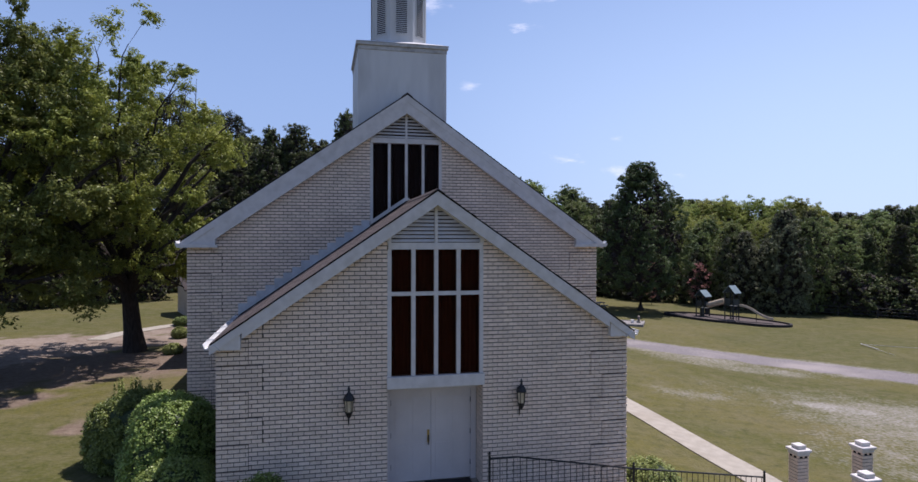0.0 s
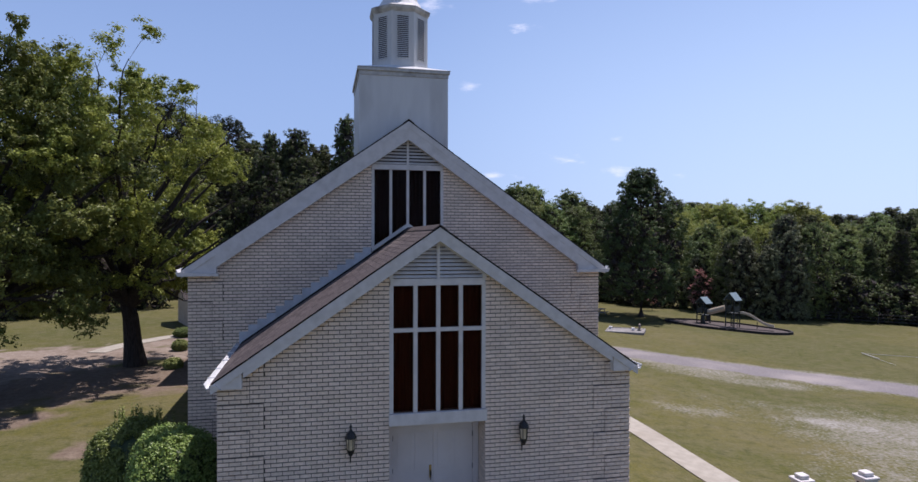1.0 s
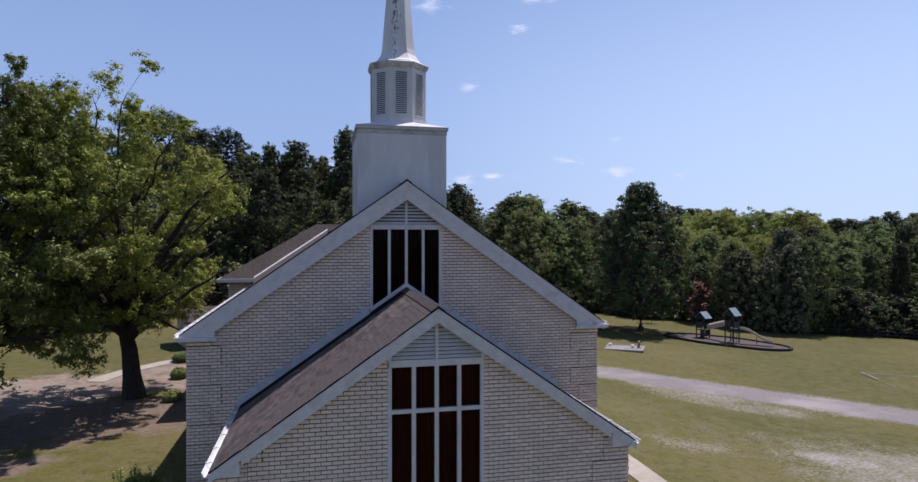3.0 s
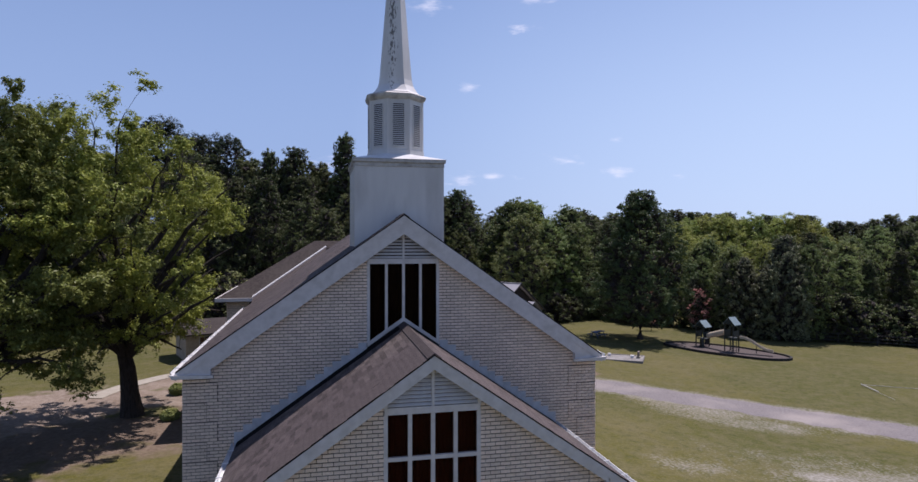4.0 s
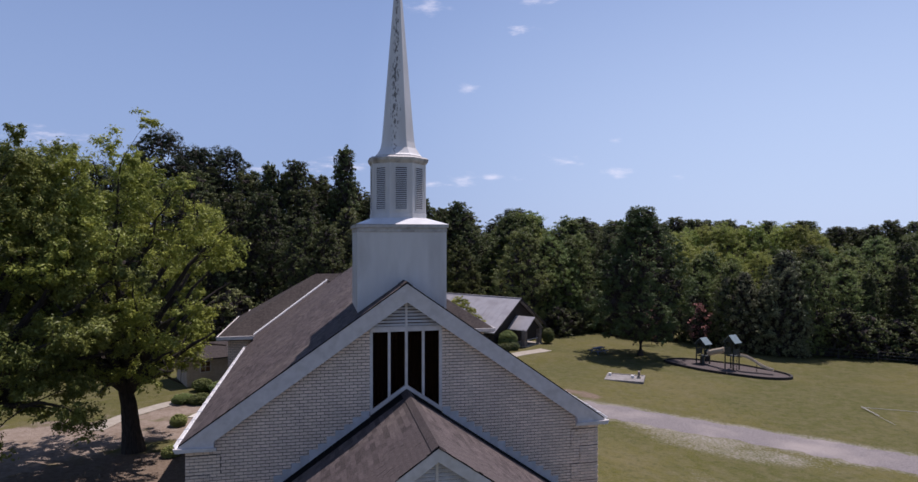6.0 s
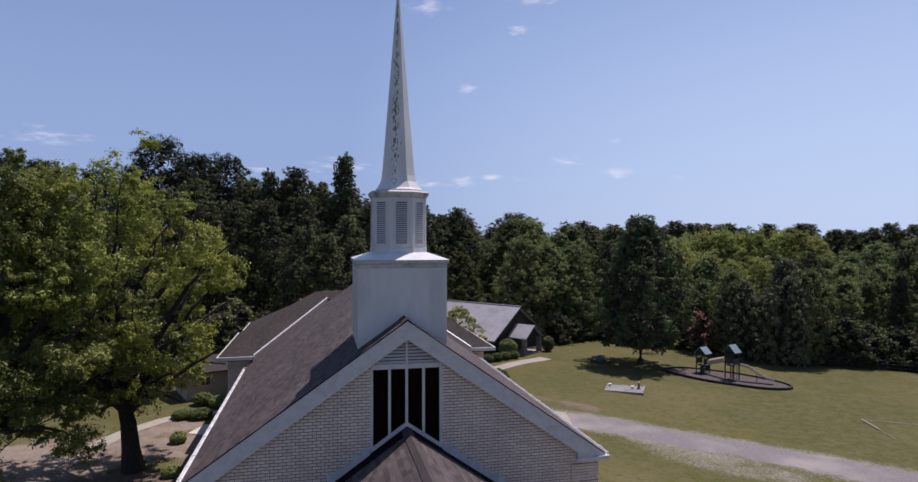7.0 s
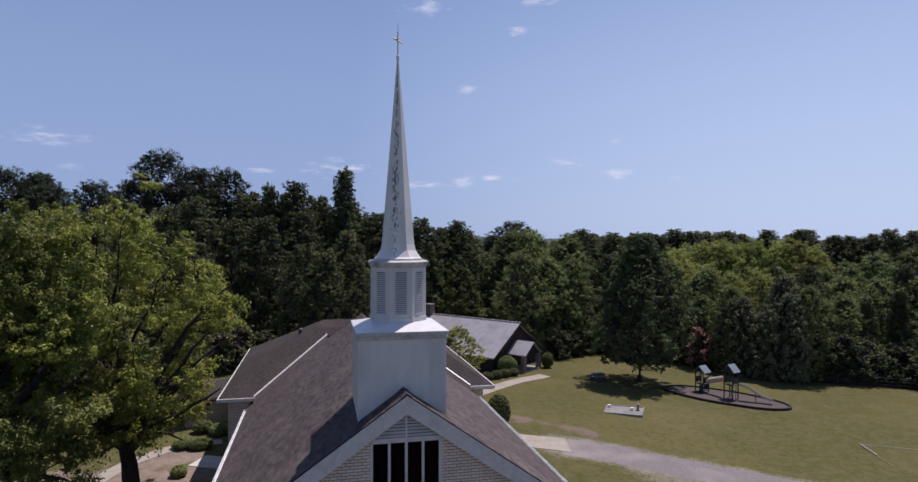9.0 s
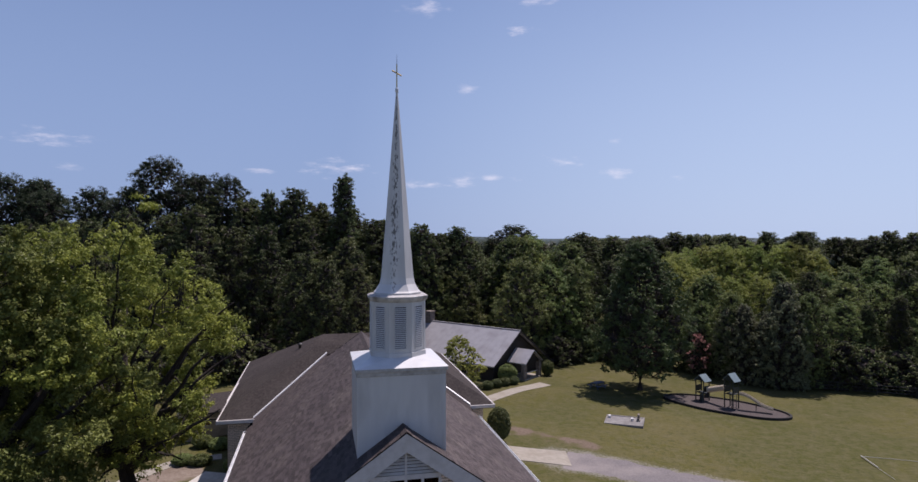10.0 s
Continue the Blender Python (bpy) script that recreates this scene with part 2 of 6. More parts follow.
leaf_oak_m = leaf_material("yellow_green_leaves", (0.292, 0.312, 0.062), (0.172, 0.205, 0.047), 0.3, 0.27)
leaf_second_m = leaf_material("fresh_green_leaves", (0.235, 0.278, 0.072), (0.142, 0.182, 0.05), 0.3, 0.25)
leaf_mid_m = leaf_material("mid_green_leaves", (0.215, 0.255, 0.084), (0.140, 0.180, 0.066), 0.3, 0.26, vary=0.36)
leaf_lawn_m = leaf_material("deep_green_leaves", (0.115, 0.158, 0.058), (0.074, 0.108, 0.043), 0.4, 0.17, 0.14)
leaf_dark_m = leaf_material("dark_green_leaves", (0.144, 0.164, 0.062), (0.094, 0.114, 0.046), 0.38, 0.2, vary=0.42)
leaf_light_m = leaf_material("light_green_leaves", (0.350, 0.380, 0.098), (0.240, 0.280, 0.080), 0.25, 0.36)
leaf_grey_m = leaf_material("grey_green_leaves", (0.255, 0.272, 0.145), (0.150, 0.165, 0.090), 0.4, 0.18, 0.18)
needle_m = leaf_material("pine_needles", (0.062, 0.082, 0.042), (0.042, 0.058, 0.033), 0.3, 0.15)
shrub_m = leaf_material("holly_shrub_leaves", (0.250, 0.305, 0.075), (0.150, 0.200, 0.050), 0.4, 0.22)
for node in shrub_m.node_tree.nodes:
    if node.type == "BSDF_PRINCIPLED":
        node.inputs["Roughness"].default_value, node.inputs["Specular IOR Level"].default_value = 0.42, 0.32
red_leaf_m = leaf_material("russet_leaves", (0.42, 0.22, 0.18), (0.30, 0.15, 0.125), 0.3, 0.2)
far_leaf_m = leaf_material("distant_leaves", (0.053, 0.067, 0.035), (0.032, 0.045, 0.028), 0.25, 0.2)


def ground_material():
    """Mown grass with dry patches; worn soil, pale sand and gravel fringe where the sheet's own attributes say so."""
    mat = bpy.data.materials.new("lawn_and_soil")
    mat.use_nodes = True
    nt = mat.node_tree
    n, l = nt.nodes, nt.links
    b = n["Principled BSDF"]
    tc = n.new("ShaderNodeTexCoord")

    def noise_at(scale, detail, lo, hi, top=1.0):
        k = n.new("ShaderNodeTexNoise")
        k.inputs["Scale"].default_value, k.inputs["Detail"].default_value = scale, detail
        l.new(tc.outputs["Object"], k.inputs["Vector"])
        r = n.new("ShaderNodeMapRange")
        r.inputs["From Min"].default_value, r.inputs["From Max"].default_value, r.inputs["To Max"].default_value = lo, hi, top
        l.new(k.outputs["Fac"], r.inputs["Value"])
        return r.outputs[0]

    def mixed(fac, a, bcol):
        k = n.new("ShaderNodeMix")
        k.data_type = "RGBA"
        l.new(fac, k.inputs["Factor"])
        for sock, v in ((k.inputs["A"], a), (k.inputs["B"], bcol)):
            if isinstance(v, tuple):
                sock.default_value = (*v, 1)
            else:
                l.new(v, sock)
        return k.outputs["Result"]

    def attribute(name, wobble, lo, hi):
        k = n.new("ShaderNodeAttribute")
        k.attribute_name = name
        add = n.new("ShaderNodeMath")
        add.operation = "ADD"
        l.new(k.outputs["Fac"], add.inputs[0])
        l.new(wobble, add.inputs[1])
        r = n.new("ShaderNodeMapRange")
        r.inputs["From Min"].default_value, r.inputs["From Max"].default_value = lo, hi
        l.new(add.outputs[0], r.inputs["Value"])
        return r.outputs[0]

    grass = mixed(noise_at(14, 8, 0.3, 0.7), (0.069, 0.070, 0.014), (0.118, 0.104, 0.027))
    grass = mixed(noise_at(0.22, 5, 0.44, 0.72), grass, (0.128, 0.11, 0.044))
    grass = mixed(noise_at(0.09, 4, 0.44, 0.6, 0.75), grass, (0.064, 0.069, 0.016))
    grass = mixed(noise_at(1.1, 9, 0.4, 0.7, 0.75), grass, (0.125, 0.11, 0.055))
    grass = mixed(noise_at(2.3, 8, 0.5, 0.72, 0.65), grass, (0.046, 0.051, 0.013))
    grass = mixed(noise_at(5.5, 10, 0.47, 0.68, 0.42), grass, (0.14, 0.125, 0.07))
    grass = mixed(noise_at(9.0, 8, 0.52, 0.72, 0.42), grass, (0.034, 0.042, 0.012))
    grass = mixed(noise_at(30, 6, 0.5, 0.75, 0.5), grass, (0.03, 0.036, 0.011))
    wob = noise_at(0.55, 7, 0.25, 0.75)
    fine = noise_at(5.0, 8, 0.3, 0.7)
    dirt = mixed(fine, (0.12, 0.088, 0.064), (0.18, 0.14, 0.105))
    sand = mixed(fine, (0.185, 0.145, 0.113), (0.25, 0.205, 0.166))
    sand = mixed(noise_at(0.8, 8, 0.42, 0.68, 0.75), sand, dirt)
    sand = mixed(noise_at(2.6, 9, 0.5, 0.72, 0.5), sand, (0.3, 0.255, 0.215))
    pale = mixed(fine, (0.225, 0.21, 0.185), (0.31, 0.295, 0.27))
    colour = mixed(attribute("dirt", wob, 0.95, 1.35), grass, dirt)
    colour = mixed(attribute("sand", wob, 0.95, 1.25), colour, sand)
    speck = noise_at(7.0, 10, 0.3, 0.7)
    both = n.new("ShaderNodeMath")
    both.operation = "MULTIPLY_ADD"
    l.new(speck, both.inputs[0])
    both.inputs[1].default_value = 0.7
    half = n.new("ShaderNodeMath")
    half.operation = "MULTIPLY"
    l.new(wob, half.inputs[0])
    half.inputs[1].default_value = 0.4
    l.new(half.outputs[0], both.inputs[2])
    colour = mixed(attribute("pale", both.outputs[0], 0.95, 1.8), colour, pale)
    l.new(colour, b.inputs["Base Color"])
    b.inputs["Roughness"].default_value = 0.95
    b.inputs["Specular IOR Level"].default_value = 0.15
    bp = n.new("ShaderNodeBump")
    bp.inputs["Strength"].default_value, bp.inputs["Distance"].default_value = 0.7, 0.06
    l.new(noise_at(9, 8, 0, 1), bp.inputs["Height"])
    l.new(bp.outputs[0], b.inputs["Normal"])
    return mat


def glass_material():
    mat = bpy.data.materials.new("tinted_window_glass")
    mat.use_nodes = True
    nt = mat.node_tree
    n, l = nt.nodes, nt.links
    n.remove(n["Principled BSDF"])
    tr, gl, mx, fr = (n.new("ShaderNodeBsdfTransparent"), n.new("ShaderNodeBsdfGlossy"), n.new("ShaderNodeMixShader"), n.new("ShaderNodeFresnel"))
    tr.inputs["Color"].default_value = (0.72, 0.6, 0.55, 1)
    gl.inputs["Roughness"].default_value = 0.03
    fr.inputs["IOR"].default_value = 1.13
    l.new(fr.outputs[0], mx.inputs["Fac"])
    l.new(tr.outputs[0], mx.inputs[1])
    l.new(gl.outputs[0], mx.inputs[2])
    l.new(mx.outputs[0], n["Material Output"].inputs["Surface"])
    return mat


ground_m, glass_m = ground_material(), glass_material()


def spire_material():
    """White paint with dark lichen running down one arris of the spire."""
    mat = material("lichen_stained_spire", (0.66, 0.66, 0.645), (0.56, 0.56, 0.55), rough=0.5, scale=2.5, bump=0.06, stretch=(1, 1, 0.3), stain=(0.5, 0.48, 0.45), stain_amount=0.35)
    nt = mat.node_tree
    n, l = nt.nodes, nt.links
    b = n["Principled BSDF"]
    tc = n.new("ShaderNodeTexCoord")
    sep = n.new("ShaderNodeSeparateXYZ")
    l.new(tc.outputs["Object"], sep.inputs[0])
    nz = n.new("ShaderNodeTexNoise")
    nz.inputs["Scale"].default_value, nz.inputs["Detail"].default_value = 12.0, 7.0
    mp = n.new("ShaderNodeMapping")
    mp.inputs["Scale"].default_value = (1.6, 1.6, 0.6)
    l.new(tc.outputs["Object"], mp.inputs["Vector"])
    l.new(mp.outputs[0], nz.inputs["Vector"])

    def m(op, a, v):
        k = n.new("ShaderNodeMath")
        k.operation = op
        for i, s in enumerate((a, v)):
            if isinstance(s, (int, float)):
                k.inputs[i].default_value = s
            else:
                l.new(s, k.inputs[i])
        return k.outputs[0]

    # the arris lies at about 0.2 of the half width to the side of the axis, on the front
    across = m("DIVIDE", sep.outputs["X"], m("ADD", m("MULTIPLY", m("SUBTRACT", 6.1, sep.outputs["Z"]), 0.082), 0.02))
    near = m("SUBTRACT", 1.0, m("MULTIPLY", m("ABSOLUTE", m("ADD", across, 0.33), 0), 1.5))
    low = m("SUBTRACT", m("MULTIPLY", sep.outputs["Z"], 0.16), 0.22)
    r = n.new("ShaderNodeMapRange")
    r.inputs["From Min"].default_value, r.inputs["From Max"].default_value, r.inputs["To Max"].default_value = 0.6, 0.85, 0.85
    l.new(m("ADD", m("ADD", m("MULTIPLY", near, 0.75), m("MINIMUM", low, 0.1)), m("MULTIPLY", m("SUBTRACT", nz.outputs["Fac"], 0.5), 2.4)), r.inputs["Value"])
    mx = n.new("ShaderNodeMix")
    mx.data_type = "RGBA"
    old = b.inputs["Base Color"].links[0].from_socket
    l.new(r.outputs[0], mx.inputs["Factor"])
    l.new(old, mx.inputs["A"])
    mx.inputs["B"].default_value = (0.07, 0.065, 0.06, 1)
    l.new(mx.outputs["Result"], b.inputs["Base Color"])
    return mat


spire_m = spire_material()

# ---- building helpers ----


def part(name, bm, mat, parent=None, label=""):
    me = bpy.data.meshes.new(name)
    bm.to_mesh(me)
    bm.free()
    me.materials.append(mat)
    ob = new(name, me)
    ob.parent = parent
    return tagged(ob, label)


def thing(name, label, category, at=(0, 0, 0), turn=0, group="", kind=""):
    ob = new(name)
    ob.matrix_world = pose(*at, 0, 0, turn)
    return tagged(ob, label, category, group, kind)


def box(x0, x1, y0, y1, z0, z1, bevel=0.0, bm=None):
    fresh = bmesh.new()
    bmesh.ops.create_cube(fresh, size=1)
    bmesh.ops.transform(fresh, matrix=Matrix.Translation(((x0 + x1) / 2, (y0 + y1) / 2, (z0 + z1) / 2)) @ Matrix.Diagonal((x1 - x0, y1 - y0, z1 - z0, 1)), verts=fresh.verts)
    if bevel:
        bmesh.ops.bevel(fresh, geom=fresh.edges[:], offset=bevel, segments=1, affect="EDGES")
    if bm is None:
        return fresh
    me = bpy.data.meshes.new("joined")
    fresh.to_mesh(me)
    fresh.free()
    bm.from_mesh(me)
    bpy.data.meshes.remove(me)
    return bm


def prism(points, y0, y1, bm=None):
    """An outline in x and z, pushed from y0 to y1."""
    bm = bm or bmesh.new()
    a = [bm.verts.new((x, y0, z)) for x, z in points]
    b = [bm.verts.new((x, y1, z)) for x, z in points]
    bm.faces.new(a)
    bm.faces.new(b[::-1])
    for i in range(len(points)):
        j = (i + 1) % len(points)
        bm.faces.new((a[j], a[i], b[i], b[j]))
    bmesh.ops.recalc_face_normals(bm, faces=bm.faces[:])
    return bm


def slab(corners, drop, bm=None):
    """A flat plate: the corners are its upper face, drop its thickness straight down."""
    bm = bm or bmesh.new()
    a = [bm.verts.new(p) for p in corners]
    b = [bm.verts.new((p[0], p[1], p[2] - drop)) for p in corners]
    bm.faces.new(a)
    bm.faces.new(b[::-1])
    for i in range(len(corners)):
        j = (i + 1) % len(corners)
        bm.faces.new((a[j], a[i], b[i], b[j]))
    bmesh.ops.recalc_face_normals(bm, faces=bm.faces[:])
    return bm


def rings(sections, sides, turn=0.0, bm=None, closed=True):
    """Stacked regular rings (radius, z)."""
    bm = bm or bmesh.new()
    rows = []
    for r, z in sections:
        rows.append([bm.verts.new((r * math.cos(turn + 2 * math.pi * i / sides), r * math.sin(turn + 2 * math.pi * i / sides), z)) for i in range(sides)])
    for lo, hi in zip(rows, rows[1:]):
        for i in range(sides):
            j = (i + 1) % sides
            bm.faces.new((lo[i], lo[j], hi[j], hi[i]))
    if closed:
        bm.faces.new(rows[0][::-1])
        bm.faces.new(rows[-1])
    return bm


def tube(path, radii, sides=7, bm=None):
    """A tapered round limb along a path."""
    bm = bm or bmesh.new()
    rows = []
    for i, p in enumerate(path):
        p = Vector(p)
        d = (Vector(path[min(i + 1, len(path) - 1)]) - Vector(path[max(i - 1, 0)])).normalized()
        q = d.to_track_quat("Z", "Y")
        rows.append([bm.verts.new(p + q @ Vector((radii[i] * math.cos(2 * math.pi * k / sides), radii[i] * math.sin(2 * math.pi * k / sides), 0))) for k in range(sides)])
    for lo, hi in zip(rows, rows[1:]):
        for k in range(sides):
            j = (k + 1) % sides
            bm.faces.new((lo[k], lo[j], hi[j], hi[k]))
    bm.faces.new(rows[0][::-1])
    bm.faces.new(rows[-1])
    return bm


def mesh_from(name, verts, faces, mat, parent=None):
    """One mesh from whole arrays; all faces have as many corners."""
    me = bpy.data.meshes.new(name)
    verts, faces = np.asarray(verts, dtype=np.float32), np.asarray(faces, dtype=np.int32)
    k = faces.shape[1]
    me.vertices.add(len(verts))
    me.vertices.foreach_set("co", verts.ravel())
    me.loops.add(faces.size)
    me.loops.foreach_set("vertex_index", faces.ravel())
    me.polygons.add(len(faces))
    me.polygons.foreach_set("loop_start", np.arange(0, faces.size, k, dtype=np.int32))
    me.update(calc_edges=True)
    me.validate()
    me.shade_flat()
    me.materials.append(mat)
    ob = new(name, me)
    ob.parent = parent
    return ob


def boxes_array(centres, halves, turn=None):
    """Many five-sided blocks (no back, which is +y) as arrays."""
    n = len(centres)
    sign = np.array([[-1, -1, -1], [1, -1, -1], [1, -1, 1], [-1, -1, 1], [-1, 1, -1], [1, 1, -1], [1, 1, 1], [-1, 1, 1]], float)
    v = sign[None] * np.asarray(halves)[:, None, :]
    if turn is not None:
        v = v @ np.asarray(turn).T
    v = v + np.asarray(centres)[:, None, :]
    f = np.array([[0, 1, 2, 3], [0, 4, 5, 1], [3, 2, 6, 7], [0, 3, 7, 4], [1, 5, 6, 2]])
    faces = (np.arange(n) * 8)[:, None, None] + f[None]
    return v.reshape(-1, 3), faces.reshape(-1, 4)


def ground_z(x, y):
    """The lie of the land: level round the church, falling away to the right and on towards the playground."""
    x = np.asarray(x, float)
    y = np.asarray(y, float)
    z = np.interp(x, [-400, -30, 3.5, 9.0, 16, 27, 42, 70, 140, 400], [-2.0, -0.9, -0.85, -1.5, -2.25, -3.15, -3.8, -4.8, -6.6, -8.0])
    # the lawn before the house lies lower
    k = np.clip((y - 41) / 12, 0, 1) * np.clip((x - 5) / 8, 0, 1)
    k = k * k * (3 - 2 * k)
    z = z * (1 - k) + np.minimum(z, -3.1) * k
    return z + 0.05 * np.sin(x * 0.31 + 1.3) * np.sin(y * 0.27) + 0.03 * np.sin(x * 0.83) * np.cos(y * 0.71)


def gz(x, y):
    return float(ground_z(x, y))

# ---- ground ----


def smooth(d, inner, outer):
    """1 within inner, falling to 0 at outer."""
    return np.clip((outer - d) / (outer - inner), 0, 1)


def from_line(x, y, pts):
    """Distance of the points from a polyline."""
    best = np.full(x.shape, 1e9)
    for (ax, ay), (bx, by) in zip(pts, pts[1:]):
        dx, dy = bx - ax, by - ay
        k = np.clip(((x - ax) * dx + (y - ay) * dy) / (dx * dx + dy * dy), 0, 1)
        best = np.minimum(best, np.hypot(x - ax - k * dx, y - ay - k * dy))
    return best


def blob(x, y, cx, cy, rx, ry, turn=0.0):
    c, s = math.cos(radians(turn)), math.sin(radians(turn))
    u, v = (x - cx) * c + (y - cy) * s, -(x - cx) * s + (y - cy) * c
    return smooth(np.hypot(u / rx, v / ry), 0.55, 1.15)


ROAD = [(16.0, 32.1), (17.4, 31.4), (19.8, 29.6), (22.2, 27.8), (24.3, 26.7), (27.1, 24.6), (30.9, 21.0), (33.6, 18.4), (39.0, 11.0), (50.0, -4.0)]


def build_ground():
    def axis(lo, hi, step, far):
        grow = [hi]
        while grow[-1] < far:
            grow.append(grow[-1] + max(step, (grow[-1] - hi) * 0.35 + step))
        shrink = [lo]
        while shrink[-1] > -far:
            shrink.append(shrink[-1] - max(step, (lo - shrink[-1]) * 0.35 + step))
        return np.array(shrink[::-1][:-1] + list(np.arange(lo, hi, step)) + grow)

    xs, ys = axis(-34, 72, 0.5, 2600), axis(-20, 72, 0.5, 2600)
    X, Y = np.meshgrid(xs, ys)
    Z = ground_z(X, Y)
    i = np.arange(len(ys) - 1)[:, None] * len(xs) + np.arange(len(xs) - 1)[None]
    faces = np.stack([i, i + 1, i + 1 + len(xs), i + len(xs)], -1).reshape(-1, 4)
    ob = mesh_from("ground", np.stack([X, Y, Z], -1).reshape(-1, 3), faces, ground_m)
    tagged(ob, "mown summer lawn with dry patches and worn soil", "ground", kind="structure")
    x, y = X.ravel(), Y.ravel()
    dirt = np.maximum.reduce([blob(x, y, -10.2, 19.8, 4.6, 4.4, 20), blob(x, y, -10.15, 9.7, 1.0, 1.1), blob(x, y, -14.0, 19.5, 7.5, 5.2, 32), blob(x, y, -9.0, 26.0, 2.4, 2.2), blob(x, y, -7.6, 22.5, 2.2, 4.2), blob(x, y, -14.5, 13.0, 3.0, 1.5, 40),
                              0.8 * blob(x, y, 13.5, 39.0, 3.4, 2.0, 20), 0.75 * blob(x, y, 18.0, 36.6, 4.0, 1.6, -35)])
    sand = np.maximum.reduce([smooth(from_line(x, y, [(-10.0, 27.8), (-13.5, 27.3), (-18.5, 22.5), (-30, 16.0)]), 1.6, 3.6), smooth(from_line(x, y, [(-24.0, 23.0), (-40, 22.0)]), 2.0, 5.0),
                              blob(x, y, -12.0, 31.4, 3.0, 2.2)])
    sand = np.maximum(sand, blob(x, y, -17.8, 26.3, 7.0, 4.6))
    pale = np.maximum.reduce([0.8 * smooth(from_line(x, y, ROAD), 2.2, 3.6), 1.0 * blob(x, y, 21.2, 11.7, 2.7, 1.35, -32), 0.62 * blob(x, y, 20.5, 8.4, 4.0, 2.4, -20), 0.4 * blob(x, y, 22.0, 12.0, 10.0, 6.0, -20), 0.72 * blob(x, y, 22.8, 22.6, 7.0, 2.8, -38),
                              0.78 * blob(x, y, 25.0, 7.5, 10.0, 7.0, -40), 0.55 * blob(x, y, 17.0, 5.0, 4.0, 4.0), 0.5 * blob(x, y, 15.0, 14.0, 3.0, 2.0)])
    for name, v in (("dirt", dirt), ("sand", sand), ("pale", pale)):
        a = ob.data.attributes.new(name, "FLOAT", "POINT")
        a.data.foreach_set("value", v.astype(np.float32))
    for p in ob.data.polygons:
        p.use_smooth = True
    return ob


def strip(name, pts, width, lift, mat, label, category, ragged=0.0, step=0.5, thick=0.03):
    """A road or walk laid along a polyline on the ground."""
    rng = random.Random(5)
    line = []
    for (ax, ay), (bx, by) in zip(pts, pts[1:]):
        k = max(1, int(math.hypot(bx - ax, by - ay) / step))
        line += [(ax + (bx - ax) * i / k, ay + (by - ay) * i / k) for i in range(k)]
    line.append(pts[-1])
    for _ in range(6):
        line = [line[0]] + [((a[0] + 2 * b[0] + c[0]) / 4, (a[1] + 2 * b[1] + c[1]) / 4) for a, b, c in zip(line, line[1:], line[2:])] + [line[-1]]
    bm = bmesh.new()
    rows = []
    cols = 5
    for i, p in enumerate(line):
        a, b = line[max(i - 1, 0)], line[min(i + 1, len(line) - 1)]
        d = Vector((b[0] - a[0], b[1] - a[1], 0)).normalized()
        s = Vector((d.y, -d.x, 0))
        row = []
        for k in range(cols):
            e = (k / (cols - 1) - 0.5) * width
            if k in (0, cols - 1):
                e += rng.uniform(-ragged, ragged)
            q = Vector((p[0], p[1], 0)) + s * e
            row.append(bm.verts.new((q.x, q.y, gz(q.x, q.y) + (lift if 0 < k < cols - 1 or not ragged else lift * 0.4))))
        if not ragged:
            row = [bm.verts.new((row[0].co.x, row[0].co.y, row[0].co.z - thick - lift))] + row + [bm.verts.new((row[-1].co.x, row[-1].co.y, row[-1].co.z - thick - lift))]
        rows.append(row)
    for lo, hi in zip(rows, rows[1:]):
        for k in range(len(lo) - 1):
            bm.faces.new((lo[k], lo[k + 1], hi[k + 1], hi[k]))
    bmesh.ops.recalc_face_normals(bm, faces=bm.faces[:])
    ob = part(name, bm, mat)
    return tagged(ob, label, category, kind="structure")


build_ground()
strip("road", ROAD, 4.1, 0.02, gravel_m, "pale grey gravel drive curving across the lawn", "road", ragged=0.28)
strip("pavement", [(10.0, 24.0), (10.0, 2.6), (9.8, 1.2), (8.4, -0.6), (6.4, -1.1)], 1.25, 0.035, concrete_m, "straight pale concrete walk beside the church", "walk")
strip("pavement", [(10.0, 48.6), (14.4, 52.6), (19.5, 56.7), (24.6, 59.4)], 1.9, 0.035, concrete_m, "concrete walk leading to the house porch", "walk")
strip("pavement", [(-9.2, 34.5), (-12.2, 34.0), (-14.6, 31.0), (-15.4, 28.0)], 1.1, 0.035, concrete_m, "narrow curving concrete walk by the drive", "walk")
strip("pavement", [(11.6, 33.4), (16.3, 32.2)], 3.3, 0.04, concrete_m, "short concrete apron at the end of the drive", "walk")

strip("pavement", [(-10.2, 30.7), (-9.0, 30.1), (-7.6, 29.6)], 1.9, 0.05, bright_concrete_m, "small pale concrete pad beside the church", "pad")


# ---- church ----
PITCH_P, APEX_P, EAVE_P, FRONT_P = 0.685, 6.28, 4.4, -0.19
PITCH_M, APEX_M, EAVE_M, FRONT_M = 0.695, 9.28, 5.87, 4.47
WALL_M, HALF_P, HALF_M = 4.65, 4.31, 5.74
church = thing("church", "cream white brick church with gabled porch and brown shingle roofs", "church")


def roof_p(x):
    return APEX_P - PITCH_P * abs(x)


def roof_m(x):
    return APEX_M - PITCH_M * abs(x)


